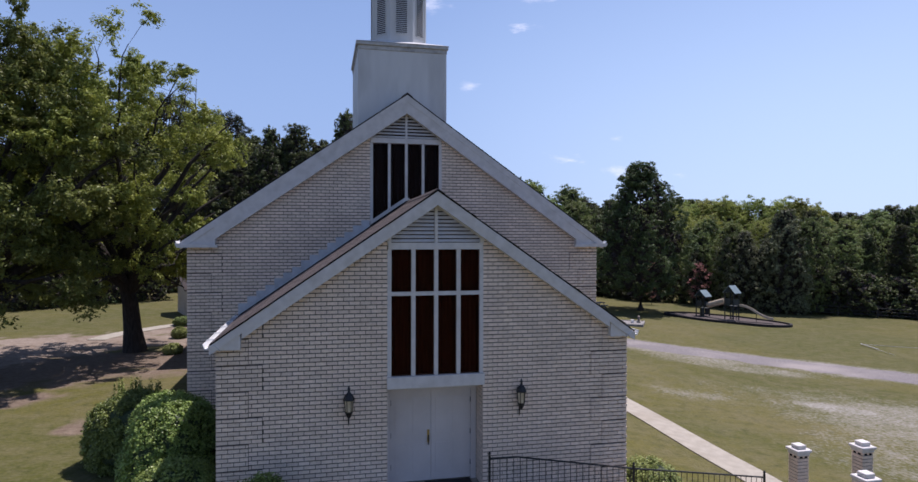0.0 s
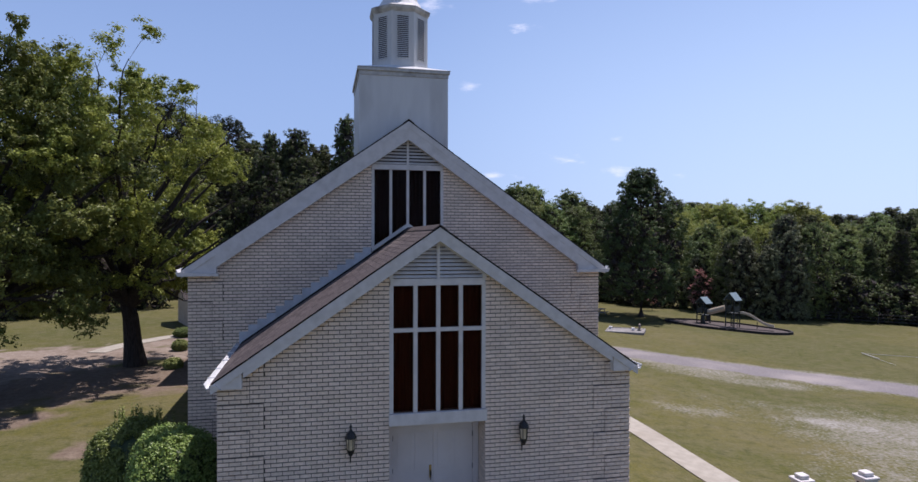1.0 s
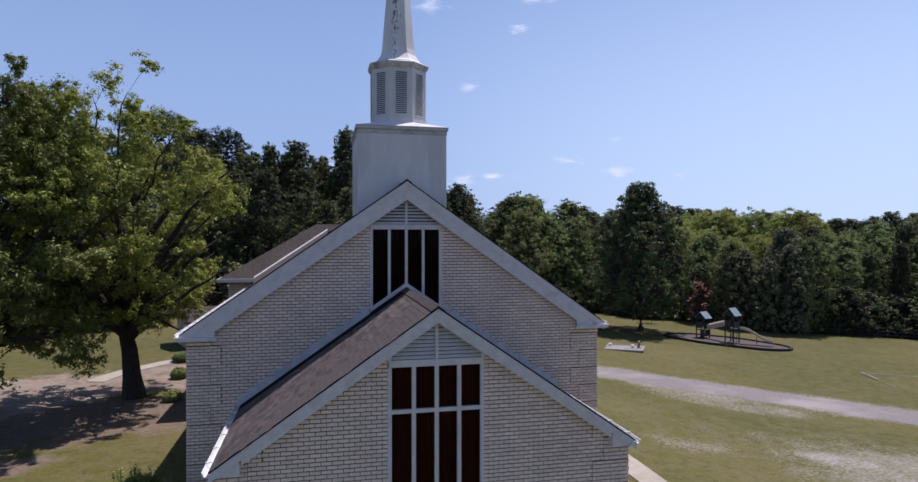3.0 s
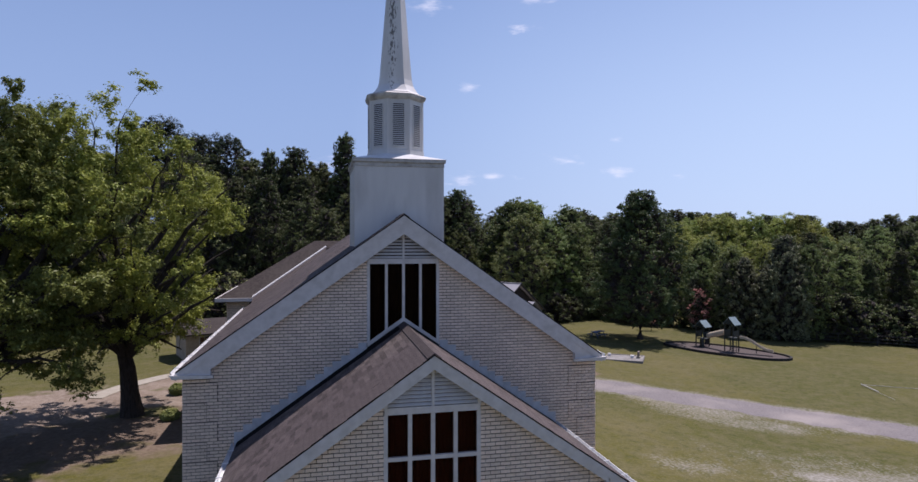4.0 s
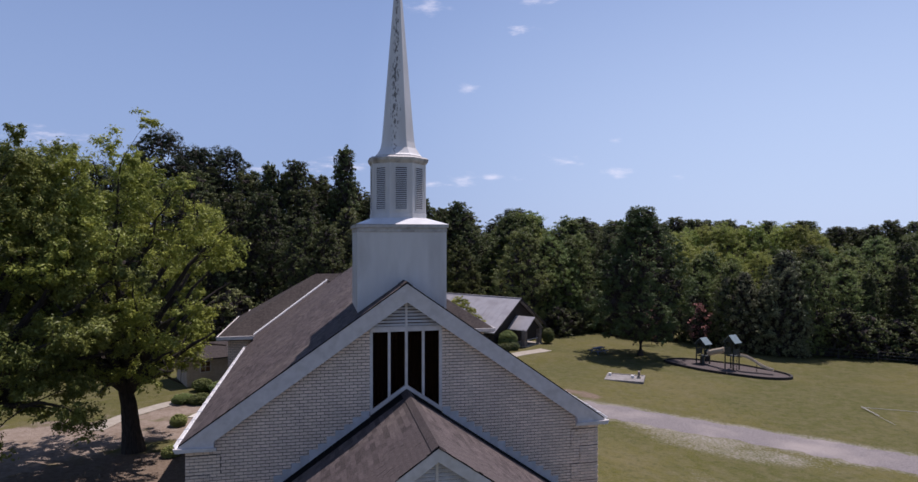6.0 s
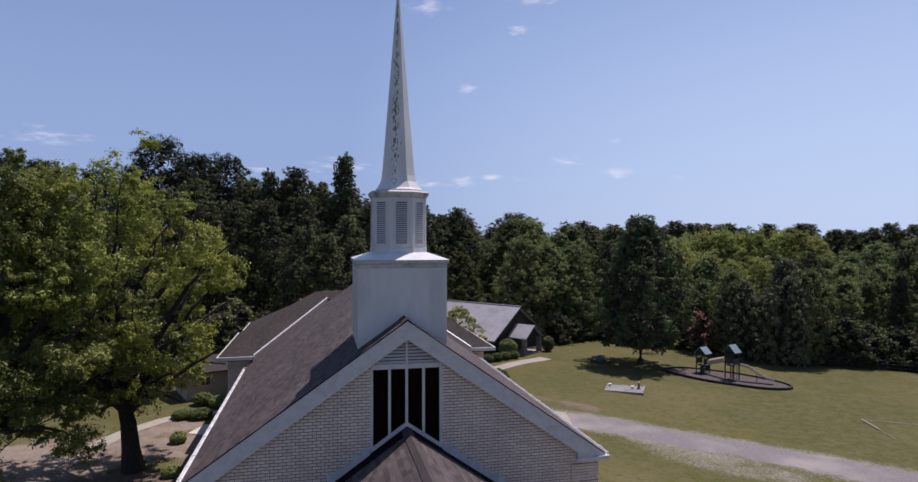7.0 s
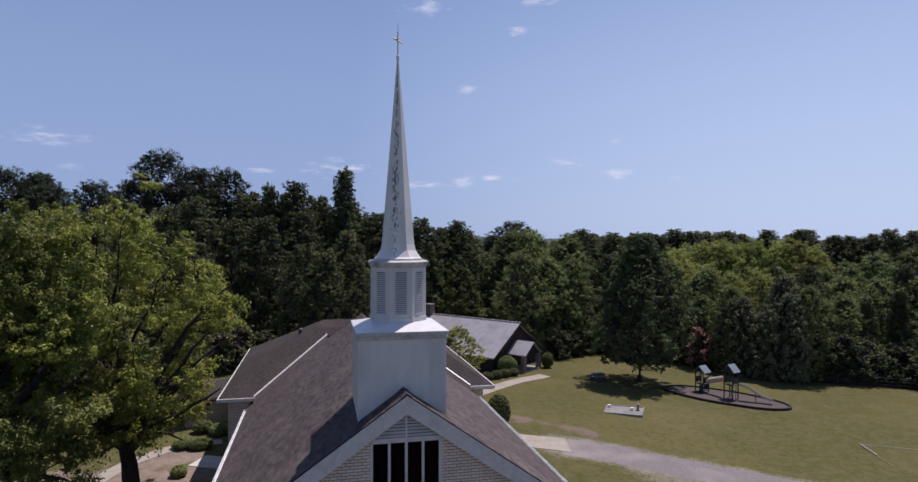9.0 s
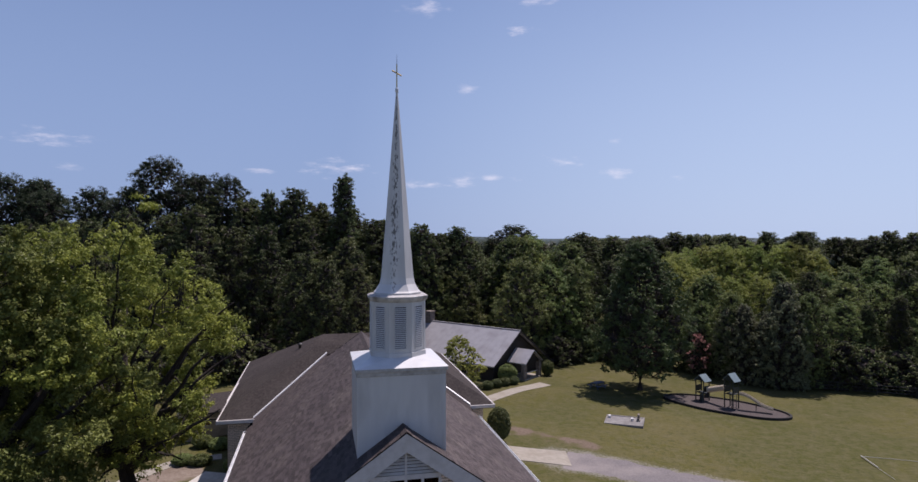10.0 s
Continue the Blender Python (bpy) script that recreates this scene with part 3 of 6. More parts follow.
COURSE, LONG, JOINT, BED = 0.0855, 0.22, 0.012, 0.019
BRICK_H = (LONG - JOINT) / 2, 0.03, (COURSE - BED) / 2


def lay(u0, u1, z0, z1, keep, plane, edge=None):
    """Brick middles and half sizes of a wall that faces -y. edge: half width at whose ends quoin blocks stand proud."""
    rng = np.random.default_rng(int(abs(plane * 100) + 7 + abs(u0) * 10))
    mid, half, full = [], [], []
    row = 0
    z = z0
    while z + COURSE <= z1:
        wide = 0.86 if (row // 6) % 2 else 0.6
        trim = 0.014 if edge is not None and row % 6 == 5 else 0.0
        u = u0 - (LONG / 2 if row % 2 else 0)
        while u < u1:
            a, b = max(u, u0) + JOINT / 2, min(u + LONG, u1) - JOINT / 2
            whole = b - a > LONG - JOINT - 1e-4
            u += LONG
            if b - a < 0.03 or not keep(a, b, z + COURSE):
                continue
            pieces = [(a, b)]
            if edge is not None:
                cut = edge - wide if a > 0 else wide - edge
                if a < cut < b:
                    pieces, whole = [(a, cut - 0.005), (cut + 0.005, b)], False
            for p, q in pieces:
                if q - p < 0.012:
                    continue
                out, cut_top = rng.uniform(-0.0015, 0.0015), 0.0
                if edge is not None and edge - abs((p + q) / 2) < wide:
                    out, cut_top = out - 0.018, trim
                mid.append(((p + q) / 2, plane + 0.03 + out, z + COURSE / 2 - cut_top / 2))
                half.append(((q - p) / 2, 0.03, BRICK_H[2] - cut_top / 2))
                full.append(whole and not cut_top)
        z += COURSE
        row += 1
    return np.array(mid), np.array(half), np.array(full)


def keep_porch(a, b, z1):
    return min(abs(a), abs(b)) > 1.0 and a * b > 0 and z1 < roof_p((abs(a) + abs(b)) / 2) - 0.15


def keep_main(a, b, z1):
    far, near = max(abs(a), abs(b)), min(abs(a), abs(b))
    if near < 1.0 and z1 > 5.2:
        return False
    if far < 4.2 and z1 < roof_p(far) - 0.25:
        return False
    return z1 < roof_m((abs(a) + abs(b)) / 2) - 0.16


def mortar_core():
    """The solid walls behind the brick faces."""
    def under(f, x):
        return f(x) - 0.12
    # porch: front wall in two flanks and the piece over the louvre
    wp = []
    for s in (-1, 1):
        xs = [s * 1.012, s * HALF_P]
        bm = prism([(xs[0], -1.4), (xs[1] - s * 0.012, -1.4), (xs[1] - s * 0.012, under(roof_p, xs[1])), (xs[0], under(roof_p, xs[0]))], 0.012, 0.35)
        wp.append(part("porch_front_wall", bm, mortar_m, church))
    bm = prism([(-1.0, 5.2), (1.0, 5.2), (1.0, under(roof_p, 1.0)), (0, under(roof_p, 0)), (-1.0, under(roof_p, 1.0))], 0.06, 0.35)
    part("porch_gable_core", bm, wood_dark_m, church)
    for s in (-1, 1):
        part("porch_side_wall", box(s * HALF_P - 0.3 if s > 0 else -HALF_P + 0.012, s * HALF_P - 0.012 if s > 0 else -HALF_P + 0.3, 0.35, WALL_M, -1.4, roof_p(HALF_P) - 0.15), mortar_m, church)
    # main front wall, with its tall window cut out
    for s in (-1, 1):
        bm = prism([(s * 1.0, -1.4), (s * (HALF_M - 0.012), -1.4), (s * (HALF_M - 0.012), under(roof_m, HALF_M)), (s * 1.0, under(roof_m, 1.0))], WALL_M + 0.012, WALL_M + 0.35)
        part("front_wall", bm, mortar_m, church)
    part("front_wall_low", box(-1.0, 1.0, WALL_M + 0.012, WALL_M + 0.35, -1.4, 5.2), mortar_m, church)
    bm = prism([(-1.0, 8.02), (1.0, 8.02), (1.0, under(roof_m, 1.0)), (0, under(roof_m, 0)), (-1.0, under(roof_m, 1.0))], WALL_M + 0.06, WALL_M + 0.35)
    part("gable_core", bm, wood_dark_m, church)
    for s in (-1, 1):
        part("nave_side_wall", box(min(s * (HALF_M - 0.3), s * (HALF_M - 0.012)), max(s * (HALF_M - 0.3), s * (HALF_M - 0.012)), WALL_M + 0.35, 20.6, -2.2, roof_m(HALF_M) - 0.2), mortar_m, church)
    part("wing_wall", box(-6.888, 6.438, 20.612, 28.1, -2.4, 5.45), mortar_m, church)
    part("rear_wall", box(-7.438, 7.438, 28.102, 39.8, -3.2, 4.62), mortar_m, church)
    return wp


porch_walls = mortar_core()


def slope_frame(side, pitch):
    """Axes for pieces on a roof slope: along the eave, out of the roof (as -y), up the slope."""
    k = math.sqrt(1 + pitch * pitch)
    up = np.array([-side / k, 0, pitch / k])
    out = np.array([side * pitch / k, 0, 1 / k])
    up = up - 0.03 * out
    up /= np.linalg.norm(up)
    y = -out
    return np.stack([np.cross(y, up), y, up], 1), out


def shingles(side, pitch, apex, half, y0, y1, seed, until=None):
    """Middles and half sizes of overlapping shingle tabs on one slope."""
    rng = np.random.default_rng(seed)
    frame_, out = slope_frame(side, pitch)
    run = half * math.sqrt(1 + pitch * pitch)
    mids, halves = [], []
    s = 0.07
    while s < run:
        y = y0 - rng.uniform(0, 0.3)
        while y < y1:
            w = rng.uniform(0.2, 0.38)
            a, b = max(y, y0), min(y + w, y1)
            y += w
            x = side * (half - s / math.sqrt(1 + pitch * pitch))
            if b - a < 0.05 or (until and b > until(x)):
                continue
            mids.append(np.array([x, (a + b) / 2, apex - pitch * abs(x)]) + out * (0.0055 + rng.uniform(0, 0.0012)))
            halves.append(((b - a) / 2 - 0.0005, 0.0022, 0.0699))
        s += 0.14
    return np.array(mids), np.array(halves), frame_


V1 = (1.95, 23.8)
REAR = ((-1, 7.3), (1, 6.9))
WING_F, WING_B, WING_Z = 20.1, 28.6, 5.62


def nave_until(x):
    k = (5.6 - abs(x)) / (5.6 - 1.95)
    return 20.3 + max(0, k) * 3.5 if abs(x) > 1.95 else 23.75


def church_roofs():
    made = {}
    for s in (-1, 1):
        bm = slab([(0, FRONT_P, APEX_P), (s * EAVE_P, FRONT_P, roof_p(EAVE_P)), (s * EAVE_P, WALL_M, roof_p(EAVE_P)), (0, WALL_M, APEX_P)], 0.028)
        made["porch", s] = part("porch_roof", bm, edge_m, church)
        bm = slab([(0, FRONT_M, APEX_M), (s * EAVE_M, FRONT_M, roof_m(EAVE_M)), (s * EAVE_M, 20.4, roof_m(EAVE_M)), (s * V1[0], V1[1], roof_m(V1[0])), (0, 23.8, APEX_M)], 0.028)
        made["nave", s] = part("nave_roof", bm, edge_m, church)
    # hipped cross wing over the nave, and a lower hipped wing behind it
    for s, half in REAR:
        A, B, E = (s * half, WING_F, WING_Z), (s * half, WING_B, WING_Z), (s * 5.6, WING_F, WING_Z)
        V, R, M, K = (s * 1.95, 23.75, 8.03), (s * 2.6, 24.4, 8.46), (0, 24.4, 8.46), (0, WING_B, WING_Z)
        bm = bmesh.new()
        for tri in ((A, E, V), (A, V, R), (V, M, R)):
            slab(tri, 0.2, bm)
        part("wing_front_slope", bm, old_shingle_m, church)
        part("wing_hip", slab((A, R, B), 0.12), old_shingle_m, church)
        part("wing_back_slope", slab((B, R, M, K), 0.12), old_shingle_m, church)
        C, D, N, T = (s * 7.85, 27.5, 4.75), (s * 7.85, 40.2, 4.75), (s * 2.1, 33.6, 7.75), (0, 33.6, 7.75)
        part("rear_hip", slab((C, N, D), 0.12), old_shingle_m, church)
        part("rear_front_slope", slab((C, (0, 27.5, 4.75), T, N), 0.12), old_shingle_m, church)
        part("rear_back_slope", slab((D, N, T, (0, 40.2, 4.75)), 0.12), old_shingle_m, church)
    return made


roofs = church_roofs()


def shade_board(name, f, half, y0, y1, top, bottom):
    """Two raking boards that follow the roof line f, from top to bottom below it."""
    for s in (-1, 1):
        pts = [(0, f(0) - top), (s * half, f(half) - top), (s * half, f(half) - bottom), (0, f(0) - bottom)]
        part(name, prism(pts, y0, y1), paint_m, church, "white painted raking board")


def church_trim():
    shade_board("fascia", roof_p, EAVE_P, FRONT_P, FRONT_P + 0.04, 0.03, 0.2)
    shade_board("soffit", roof_p, EAVE_P, FRONT_P + 0.042, -0.002, 0.033, 0.19)
    shade_board("frieze", roof_p, HALF_P - 0.5, FRONT_P + 0.008, 0.02, 0.2, 0.31)
    shade_board("fascia", roof_m, EAVE_M, FRONT_M, FRONT_M + 0.04, 0.03, 0.22)
    shade_board("soffit", roof_m, EAVE_M, FRONT_M + 0.042, WALL_M - 0.002, 0.033, 0.21)
    shade_board("frieze", roof_m, HALF_M - 0.7, FRONT_M + 0.008, WALL_M + 0.02, 0.22, 0.54)
    # casings round the gable louvres
    for f, plane, low, drop in ((roof_p, 0.0, 5.18, 0.3), (roof_m, WALL_M, 8.04, 0.34)):
        for s in (-1, 1):
            part("louvre_casing", prism([(0, f(0) - drop + 0.09), (s * 1.04, f(1.04) - drop + 0.09), (s * 1.04, f(1.04) - drop - 0.03), (0, f(0) - drop - 0.03)], plane - 0.034, plane + 0.058), paint_m, church)
            part("louvre_casing", box(min(s * 0.935, s * 1.012), max(s * 0.935, s * 1.012), plane - 0.03, plane + 0.058, low, f(1.0) - drop), paint_m, church)
    # boxed eave returns
    for s in (-1, 1):
        pts = [(s * 4.43, 3.24), (s * 4.38, 3.15), (s * 3.84, 3.15), (s * 3.84, roof_p(3.84) - 0.2), (s * 4.36, roof_p(4.36) - 0.1)]
        part("eave_return", prism(pts, -0.16, 0.0), paint_m, church)
        pts = [(s * 5.9, 5.14), (s * 5.85, 5.04), (s * 5.02, 5.04), (s * 5.02, roof_m(5.02) - 0.2), (s * 5.82, roof_m(5.82) - 0.1)]
        part("eave_return", prism(pts, FRONT_M + 0.02, WALL_M), paint_m, church)
        part("return_moulding", prism([(s * 5.99, 5.14), (s * 5.94, 5.03), (s * 4.95, 5.03), (s * 4.95, 5.1)], FRONT_M - 0.06, FRONT_M + 0.016), paint_m, church)
        part("rake_tail", prism([(s * 4.2, 3.145), (s * 4.3, 3.2), (s * 4.42, 3.265), (s * 4.4, roof_p(4.4) - 0.01), (s * 4.3, roof_p(4.3) - 0.08)], FRONT_P - 0.02, FRONT_P + 0.045), paint_m, church)
        # gutters, their brackets and the eave boards behind
        for half, z, y0, y1 in ((EAVE_P, roof_p(EAVE_P), FRONT_P + 0.05, WALL_M - 0.02), (EAVE_M, roof_m(EAVE_M), FRONT_M + 0.05, 19.5)):
            bm = prism([(s * (half - 0.01), z - 0.005), (s * (half + 0.02), z - 0.1), (s * (half + 0.09), z - 0.1), (s * (half + 0.13), z + 0.0), (s * (half + 0.115), z - 0.0),
                        (s * (half + 0.08), z - 0.08), (s * (half + 0.03), z - 0.08)], y0, y1)
            part("gutter", bm, white_metal_m, church, "white metal eave gutter")
            y = y0 + 0.5
            while y < y1:
                part("gutter_strap", box(min(s * (half - 0.05), s * (half + 0.14)), max(s * (half - 0.05), s * (half + 0.14)), y, y + 0.03, z + 0.004, z + 0.022), white_metal_m, church)
                y += 0.9
    for s, half in REAR:
        part("wing_eave", box(min(s * 5.55, s * (half + 0.06)), max(s * 5.55, s * (half + 0.06)), WING_F - 0.08, WING_F, WING_Z - 0.16, WING_Z + 0.01), paint_m, church, "white eave board")
        part("wing_eave_side", box(min(s * half, s * (half + 0.06)), max(s * half, s * (half + 0.06)), WING_F, WING_B, WING_Z - 0.16, WING_Z + 0.01), paint_m, church, "white eave board")
        part("wing_soffit", box(min(s * 5.76, s * half), max(s * 5.76, s * half), WING_F, 20.58, WING_Z - 0.16, WING_Z - 0.13), paint_m, church)
        part("rear_eave_side", box(min(s * 7.85, s * 7.91), max(s * 7.85, s * 7.91), 27.5, 40.2, 4.58, 4.76), paint_m, church, "white eave board")
        a, b = Vector((s * 5.6, WING_F - 0.03, WING_Z + 0.06)), Vector((s * 1.95, 23.72, 8.03 + 0.12))
        foot = [(s * 5.6, WING_F - 0.36, roof_m(5.6) + 0.012), (s * 1.95, 23.45, roof_m(1.95) + 0.012), (s * 1.95, 23.74, 8.1), (s * 5.6, WING_F - 0.02, WING_Z + 0.02)]
        part("wing_apron", slab(foot if s < 0 else foot[::-1], 0.01), shingle_m, church)
        side = Vector((0, 0.1, 0.05))
        part("valley_flashing", slab([a, b, b + side, a + side] if s < 0 else [a, a + side, b + side, b], 0.06), white_metal_m, church, "white metal valley flashing")
    # ridge caps
    for apex, f, y0, y1 in ((APEX_P, roof_p, FRONT_P, WALL_M - 0.01), (APEX_M, roof_m, FRONT_M, 5.3), (APEX_M, roof_m, 7.9, 23.8)):
        y = y0
        while y < y1 - 0.05:
            e = min(y + 0.24, y1)
            part("ridge_cap", prism([(0, apex + 0.035), (0.15, f(0.15) + 0.03), (0.15, f(0.15) + 0.012), (0, apex + 0.015), (-0.15, f(0.15) + 0.012), (-0.15, f(0.15) + 0.03)], y, e - 0.008), shingle_m, church)
            y = e
    # black strip drawn as the wall's shadow at the foot of the flashing
    for s in (-1, 1):
        a, b = (s * 0.16, roof_p(0.16) + 0.02), (s * 4.39, roof_p(4.39) + 0.02)
        part("felt_strip", slab([(a[0], WALL_M - 0.52, a[1]), (b[0], WALL_M - 0.52, b[1]), (b[0], WALL_M - 0.034, b[1]), (a[0], WALL_M - 0.034, a[1])], 0.012), edge_m, church, "black strip standing for the wall's shadow")
    # stepped flashing where the porch roof meets the front wall
    for s in (-1, 1):
        x = 1.02
        while x < 4.35:
            z = roof_p(x + 0.23)
            part("step_flashing", box(min(s * x, s * (x + 0.228)), max(s * x, s * (x + 0.228)), WALL_M - 0.032, WALL_M - 0.024, z - 0.05, z + 0.33 + 0.05 * (x % 0.7)), flash_m, church)
            x += 0.23
    # vent pipe on the rear roof
    pipe = thing("vent_pipe", "short black vent pipe on the rear roof", "pipe", (-3.72, 33.0, 6.9))
    part("pipe", rings([(0.1, -0.15), (0.1, 0.25)], 10), iron_m, pipe)
    part("rain_cap", rings([(0.19, 0.27), (0.19, 0.3), (0.05, 0.38)], 10), iron_m, pipe)


church_trim()


def window(name, z_bottom, z_top, plane, bars=(), label=""):
    """A four-light window with white mullions; z_bottom is a function of x."""
    win = tagged(new(name), label)
    win.parent = church
    xs = [-0.95, -0.475, 0.0, 0.475, 0.95]
    for a, b in zip(xs, xs[1:]):
        lo_a, lo_b = z_bottom(a), z_bottom(b)
        cells = [(None, bars[0] if bars else z_top)] + [(p, q) for p, q in zip(bars, list(bars[1:]) + [z_top])] if bars else [(None, z_top)]
        for lo, hi in cells:
            la, lb = (lo_a, lo_b) if lo is None else (lo, lo)
            part("pane", prism([(a, la), (b, lb), (b, hi), (a, hi)], plane + 0.05, plane + 0.056), glass_m, win)
            # pleated curtain behind the pane
            cloth = curtain_m if bars else dark_curtain_m
            bm = bmesh.new()
            k = 14
            top, bot = [], []
            for i in range(k + 1):
                x = a + (b - a) * i / k
                d = plane + 0.17 + 0.014 * math.sin(i * 2.1 + a * 9)
                bot.append(bm.verts.new((x, d, la + (lb - la) * i / k)))
                top.append(bm.verts.new((x, d, hi)))
            for i in range(k):
                bm.faces.new((bot[i], bot[i + 1], top[i + 1], top[i]))
            part("curtain", bm, cloth, win, "dark maroon brown curtain behind the glass")
    for i, x in enumerate(xs):
        w = 0.042 if bars else 0.036
        x0, x1 = (x - 0.058, x + 0.022) if i == 0 else (x - 0.022, x + 0.058) if i == 4 else (x - w, x + w)
        if i == 2:
            pts = [(x0, z_bottom(x0)), (x, z_bottom(x)), (x1, z_bottom(x1)), (x1, z_top), (x0, z_top)]
        else:
            pts = [(x0, z_bottom(x0)), (x1, z_bottom(x1)), (x1, z_top), (x0, z_top)]
        part("mullion", prism(pts, plane + 0.0, plane + 0.12), paint_m, win, "white mullion")
    for z in bars:
        part("transom", box(-0.95, 0.95, plane - 0.006, plane + 0.11, z - 0.04, z + 0.04), paint_m, win, "white transom bar")
    part("head", box(-0.995, 0.995, plane - 0.02, plane + 0.12, z_top, z_top + 0.14), paint_m, win)
    return win


window("porch_window", lambda x: 2.46, 5.06, 0.0, (4.15,), label="tall eight-pane window with dark brown curtains and white bars")
window("gable_window", lambda x: roof_p(x) + 0.16, 7.92, WALL_M, (), label="four tall dark panes cut to the slope of the porch roof")
for s in (-1, 1):
    part("window_sill", prism([(0, roof_p(0) + 0.16), (s * 1.0, roof_p(1.0) + 0.16), (s * 1.0, roof_p(1.0) + 0.05), (0, roof_p(0) + 0.05)], WALL_M - 0.035, WALL_M + 0.1), paint_m, church, "white sloping sill")


def louvre(name, f, drop, z0, plane, count):
    """A triangular gable louvre with a centre post."""
    lv = tagged(new(name), "white triangular louvred gable vent")
    lv.parent = church
    top = f(0) - drop
    pitch = (f(0) - f(1))
    n = count
    for i in range(n):
        z = z0 + 0.03 + (top - 0.06 - z0) * i / n
        half = min(0.95, (top - z) / pitch)
        if half < 0.08:
            continue
        for s in (-1, 1):
            bm = bmesh.new()
            a = [(s * 0.03, plane + 0.0, z), (s * half, plane + 0.0, z), (s * (half - 0.02), plane + 0.042, z + 0.044), (s * 0.03, plane + 0.042, z + 0.044)]
            slab(a, 0.014, bm)
            part("slat", bm, paint_m, lv)
    part("centre_post", box(-0.03, 0.03, plane - 0.012, plane + 0.055, z0, top - 0.04), paint_m, lv)
    return lv


louvre("porch_louvre", roof_p, 0.30, 5.2, 0.0, 9)
louvre("gable_louvre", roof_m, 0.34, 8.06, WALL_M, 9)


def entrance():
    part("door_beam", box(-1.02, 1.03, -0.05, 0.35, 2.21, 2.455, 0.006), paint_m, church, "white timber beam over the recessed entrance")
    part("recess_ceiling", box(-1.0, 1.0, 0.35, 0.75, 2.1, 2.2), paint_m, church)
    for s in (-1, 1):
        part("door_jamb", box(min(s * 0.88, s * 1.0), max(s * 0.88, s * 1.0), 0.58, 0.74, 0.02, 2.1), door_m, church)
    part("door_head", box(-0.88, 0.88, 0.58, 0.74, 1.99, 2.1), door_m, church)
    for s in (-1, 1):
        leaf = part("door", box(min(s * 0.002, s * 0.876), max(s * 0.002, s * 0.876), 0.62, 0.67, 0.04, 1.985, 0.004), door_m, church, "white painted double door leaf")
        for z0, z1 in ((0.2, 0.85), (1.05, 1.85)):
            for x0, x1 in ((0.1, 0.4), (0.48, 0.78)):
                part("door_panel", box(min(s * x0, s * x1), max(s * x0, s * x1), 0.613, 0.621, z0, z1, 0.003), door_m, leaf)
        for z in (0.32, 1.0, 1.7):
            part("hinge", box(min(s * 0.868, s * 0.885), max(s * 0.868, s * 0.885), 0.6, 0.62, z, z + 0.11), iron_m, leaf, "dark hinge")
    bm = box(-0.085, -0.035, 0.605, 0.62, 0.86, 1.14, 0.004)
    part("door_plate", bm, brass_m, church, "brass door handle plate")
    part("door_pull", tube([(-0.06, 0.6, 0.82), (-0.06, 0.56, 0.84), (-0.06, 0.55, 0.92), (-0.06, 0.56, 1.0), (-0.06, 0.6, 1.02)], [0.012] * 5), iron_m, church, "black door pull")
    part("threshold", box(-1.0, 1.0, 0.0, 0.74, -0.1, 0.02), concrete_m, church)
    mat_ = thing("door_mat", "black rubber mat before the entrance doors", "door mat", (0.35, 0.32, 0.021))
    part("mat", box(-0.5, 0.5, -0.26, 0.26, 0, 0.018, 0.006), rubber_m, mat_)
    # landing and ramp down to the walk
    landing = thing("entrance_landing", "concrete landing and ramp before the church door", "ramp")
    part("landing", box(-2.0, 1.9, -1.6, -0.004, -1.4, 0.0, 0.01), concrete_m, landing)
    bm = prism([(1.9, -0.002), (7.4, -1.0), (7.4, -1.7), (1.9, -1.7)], -1.6, -0.35)
    part("ramp", bm, concrete_m, landing)
    for i in range(4):
        part("step", box(-1.2, 1.2, -1.6 - 0.3 * (i + 1), -1.6 - 0.3 * i, -1.4, -0.17 * (i + 1), 0.008), concrete_m, landing)


entrance()


def lantern(x, z):
    lamp = thing("wall_lantern", "black coach lantern with amber glass on the brick wall", "lamp", (x, -0.001, z), group="entrance lanterns")
    part("wall_plate", box(-0.05, 0.05, -0.02, 0.0, -0.12, 0.14, 0.006), iron_m, lamp)
    part("arm", tube([(0, -0.01, 0.02), (0, -0.07, -0.06), (0, -0.13, -0.14)], [0.012] * 3), iron_m, lamp)
    part("glass", rings([(0.068, -0.15), (0.082, 0.08)], 6), lantern_glass_m, lamp, "amber lantern glass").location = (0, -0.15, 0)
    cage = bmesh.new()
    for i in range(6):
        a = 2 * math.pi * i / 6
        tube([(0.072 * math.cos(a), -0.15 + 0.072 * math.sin(a), -0.16), (0.087 * math.cos(a), -0.15 + 0.087 * math.sin(a), 0.09)], [0.008, 0.008], 5, cage)
    part("cage", cage, iron_m, lamp)
    part("roof", rings([(0.115, 0.08), (0.11, 0.11), (0.085, 0.17), (0.05, 0.21), (0.03, 0.23), (0.02, 0.27), (0.03, 0.3), (0.008, 0.36)], 8), iron_m, lamp).location = (0, -0.15, 0)
    part("base", rings([(0.012, -0.29), (0.05, -0.24), (0.082, -0.155)], 8), iron_m, lamp).location = (0, -0.15, 0)
    part("tail", tube([(0, -0.02, -0.1), (0, -0.035, -0.25), (0, -0.02, -0.42), (0, -0.012, -0.47)], [0.014, 0.018, 0.012, 0.004]), iron_m, lamp)


lantern(-1.79, 1.99)
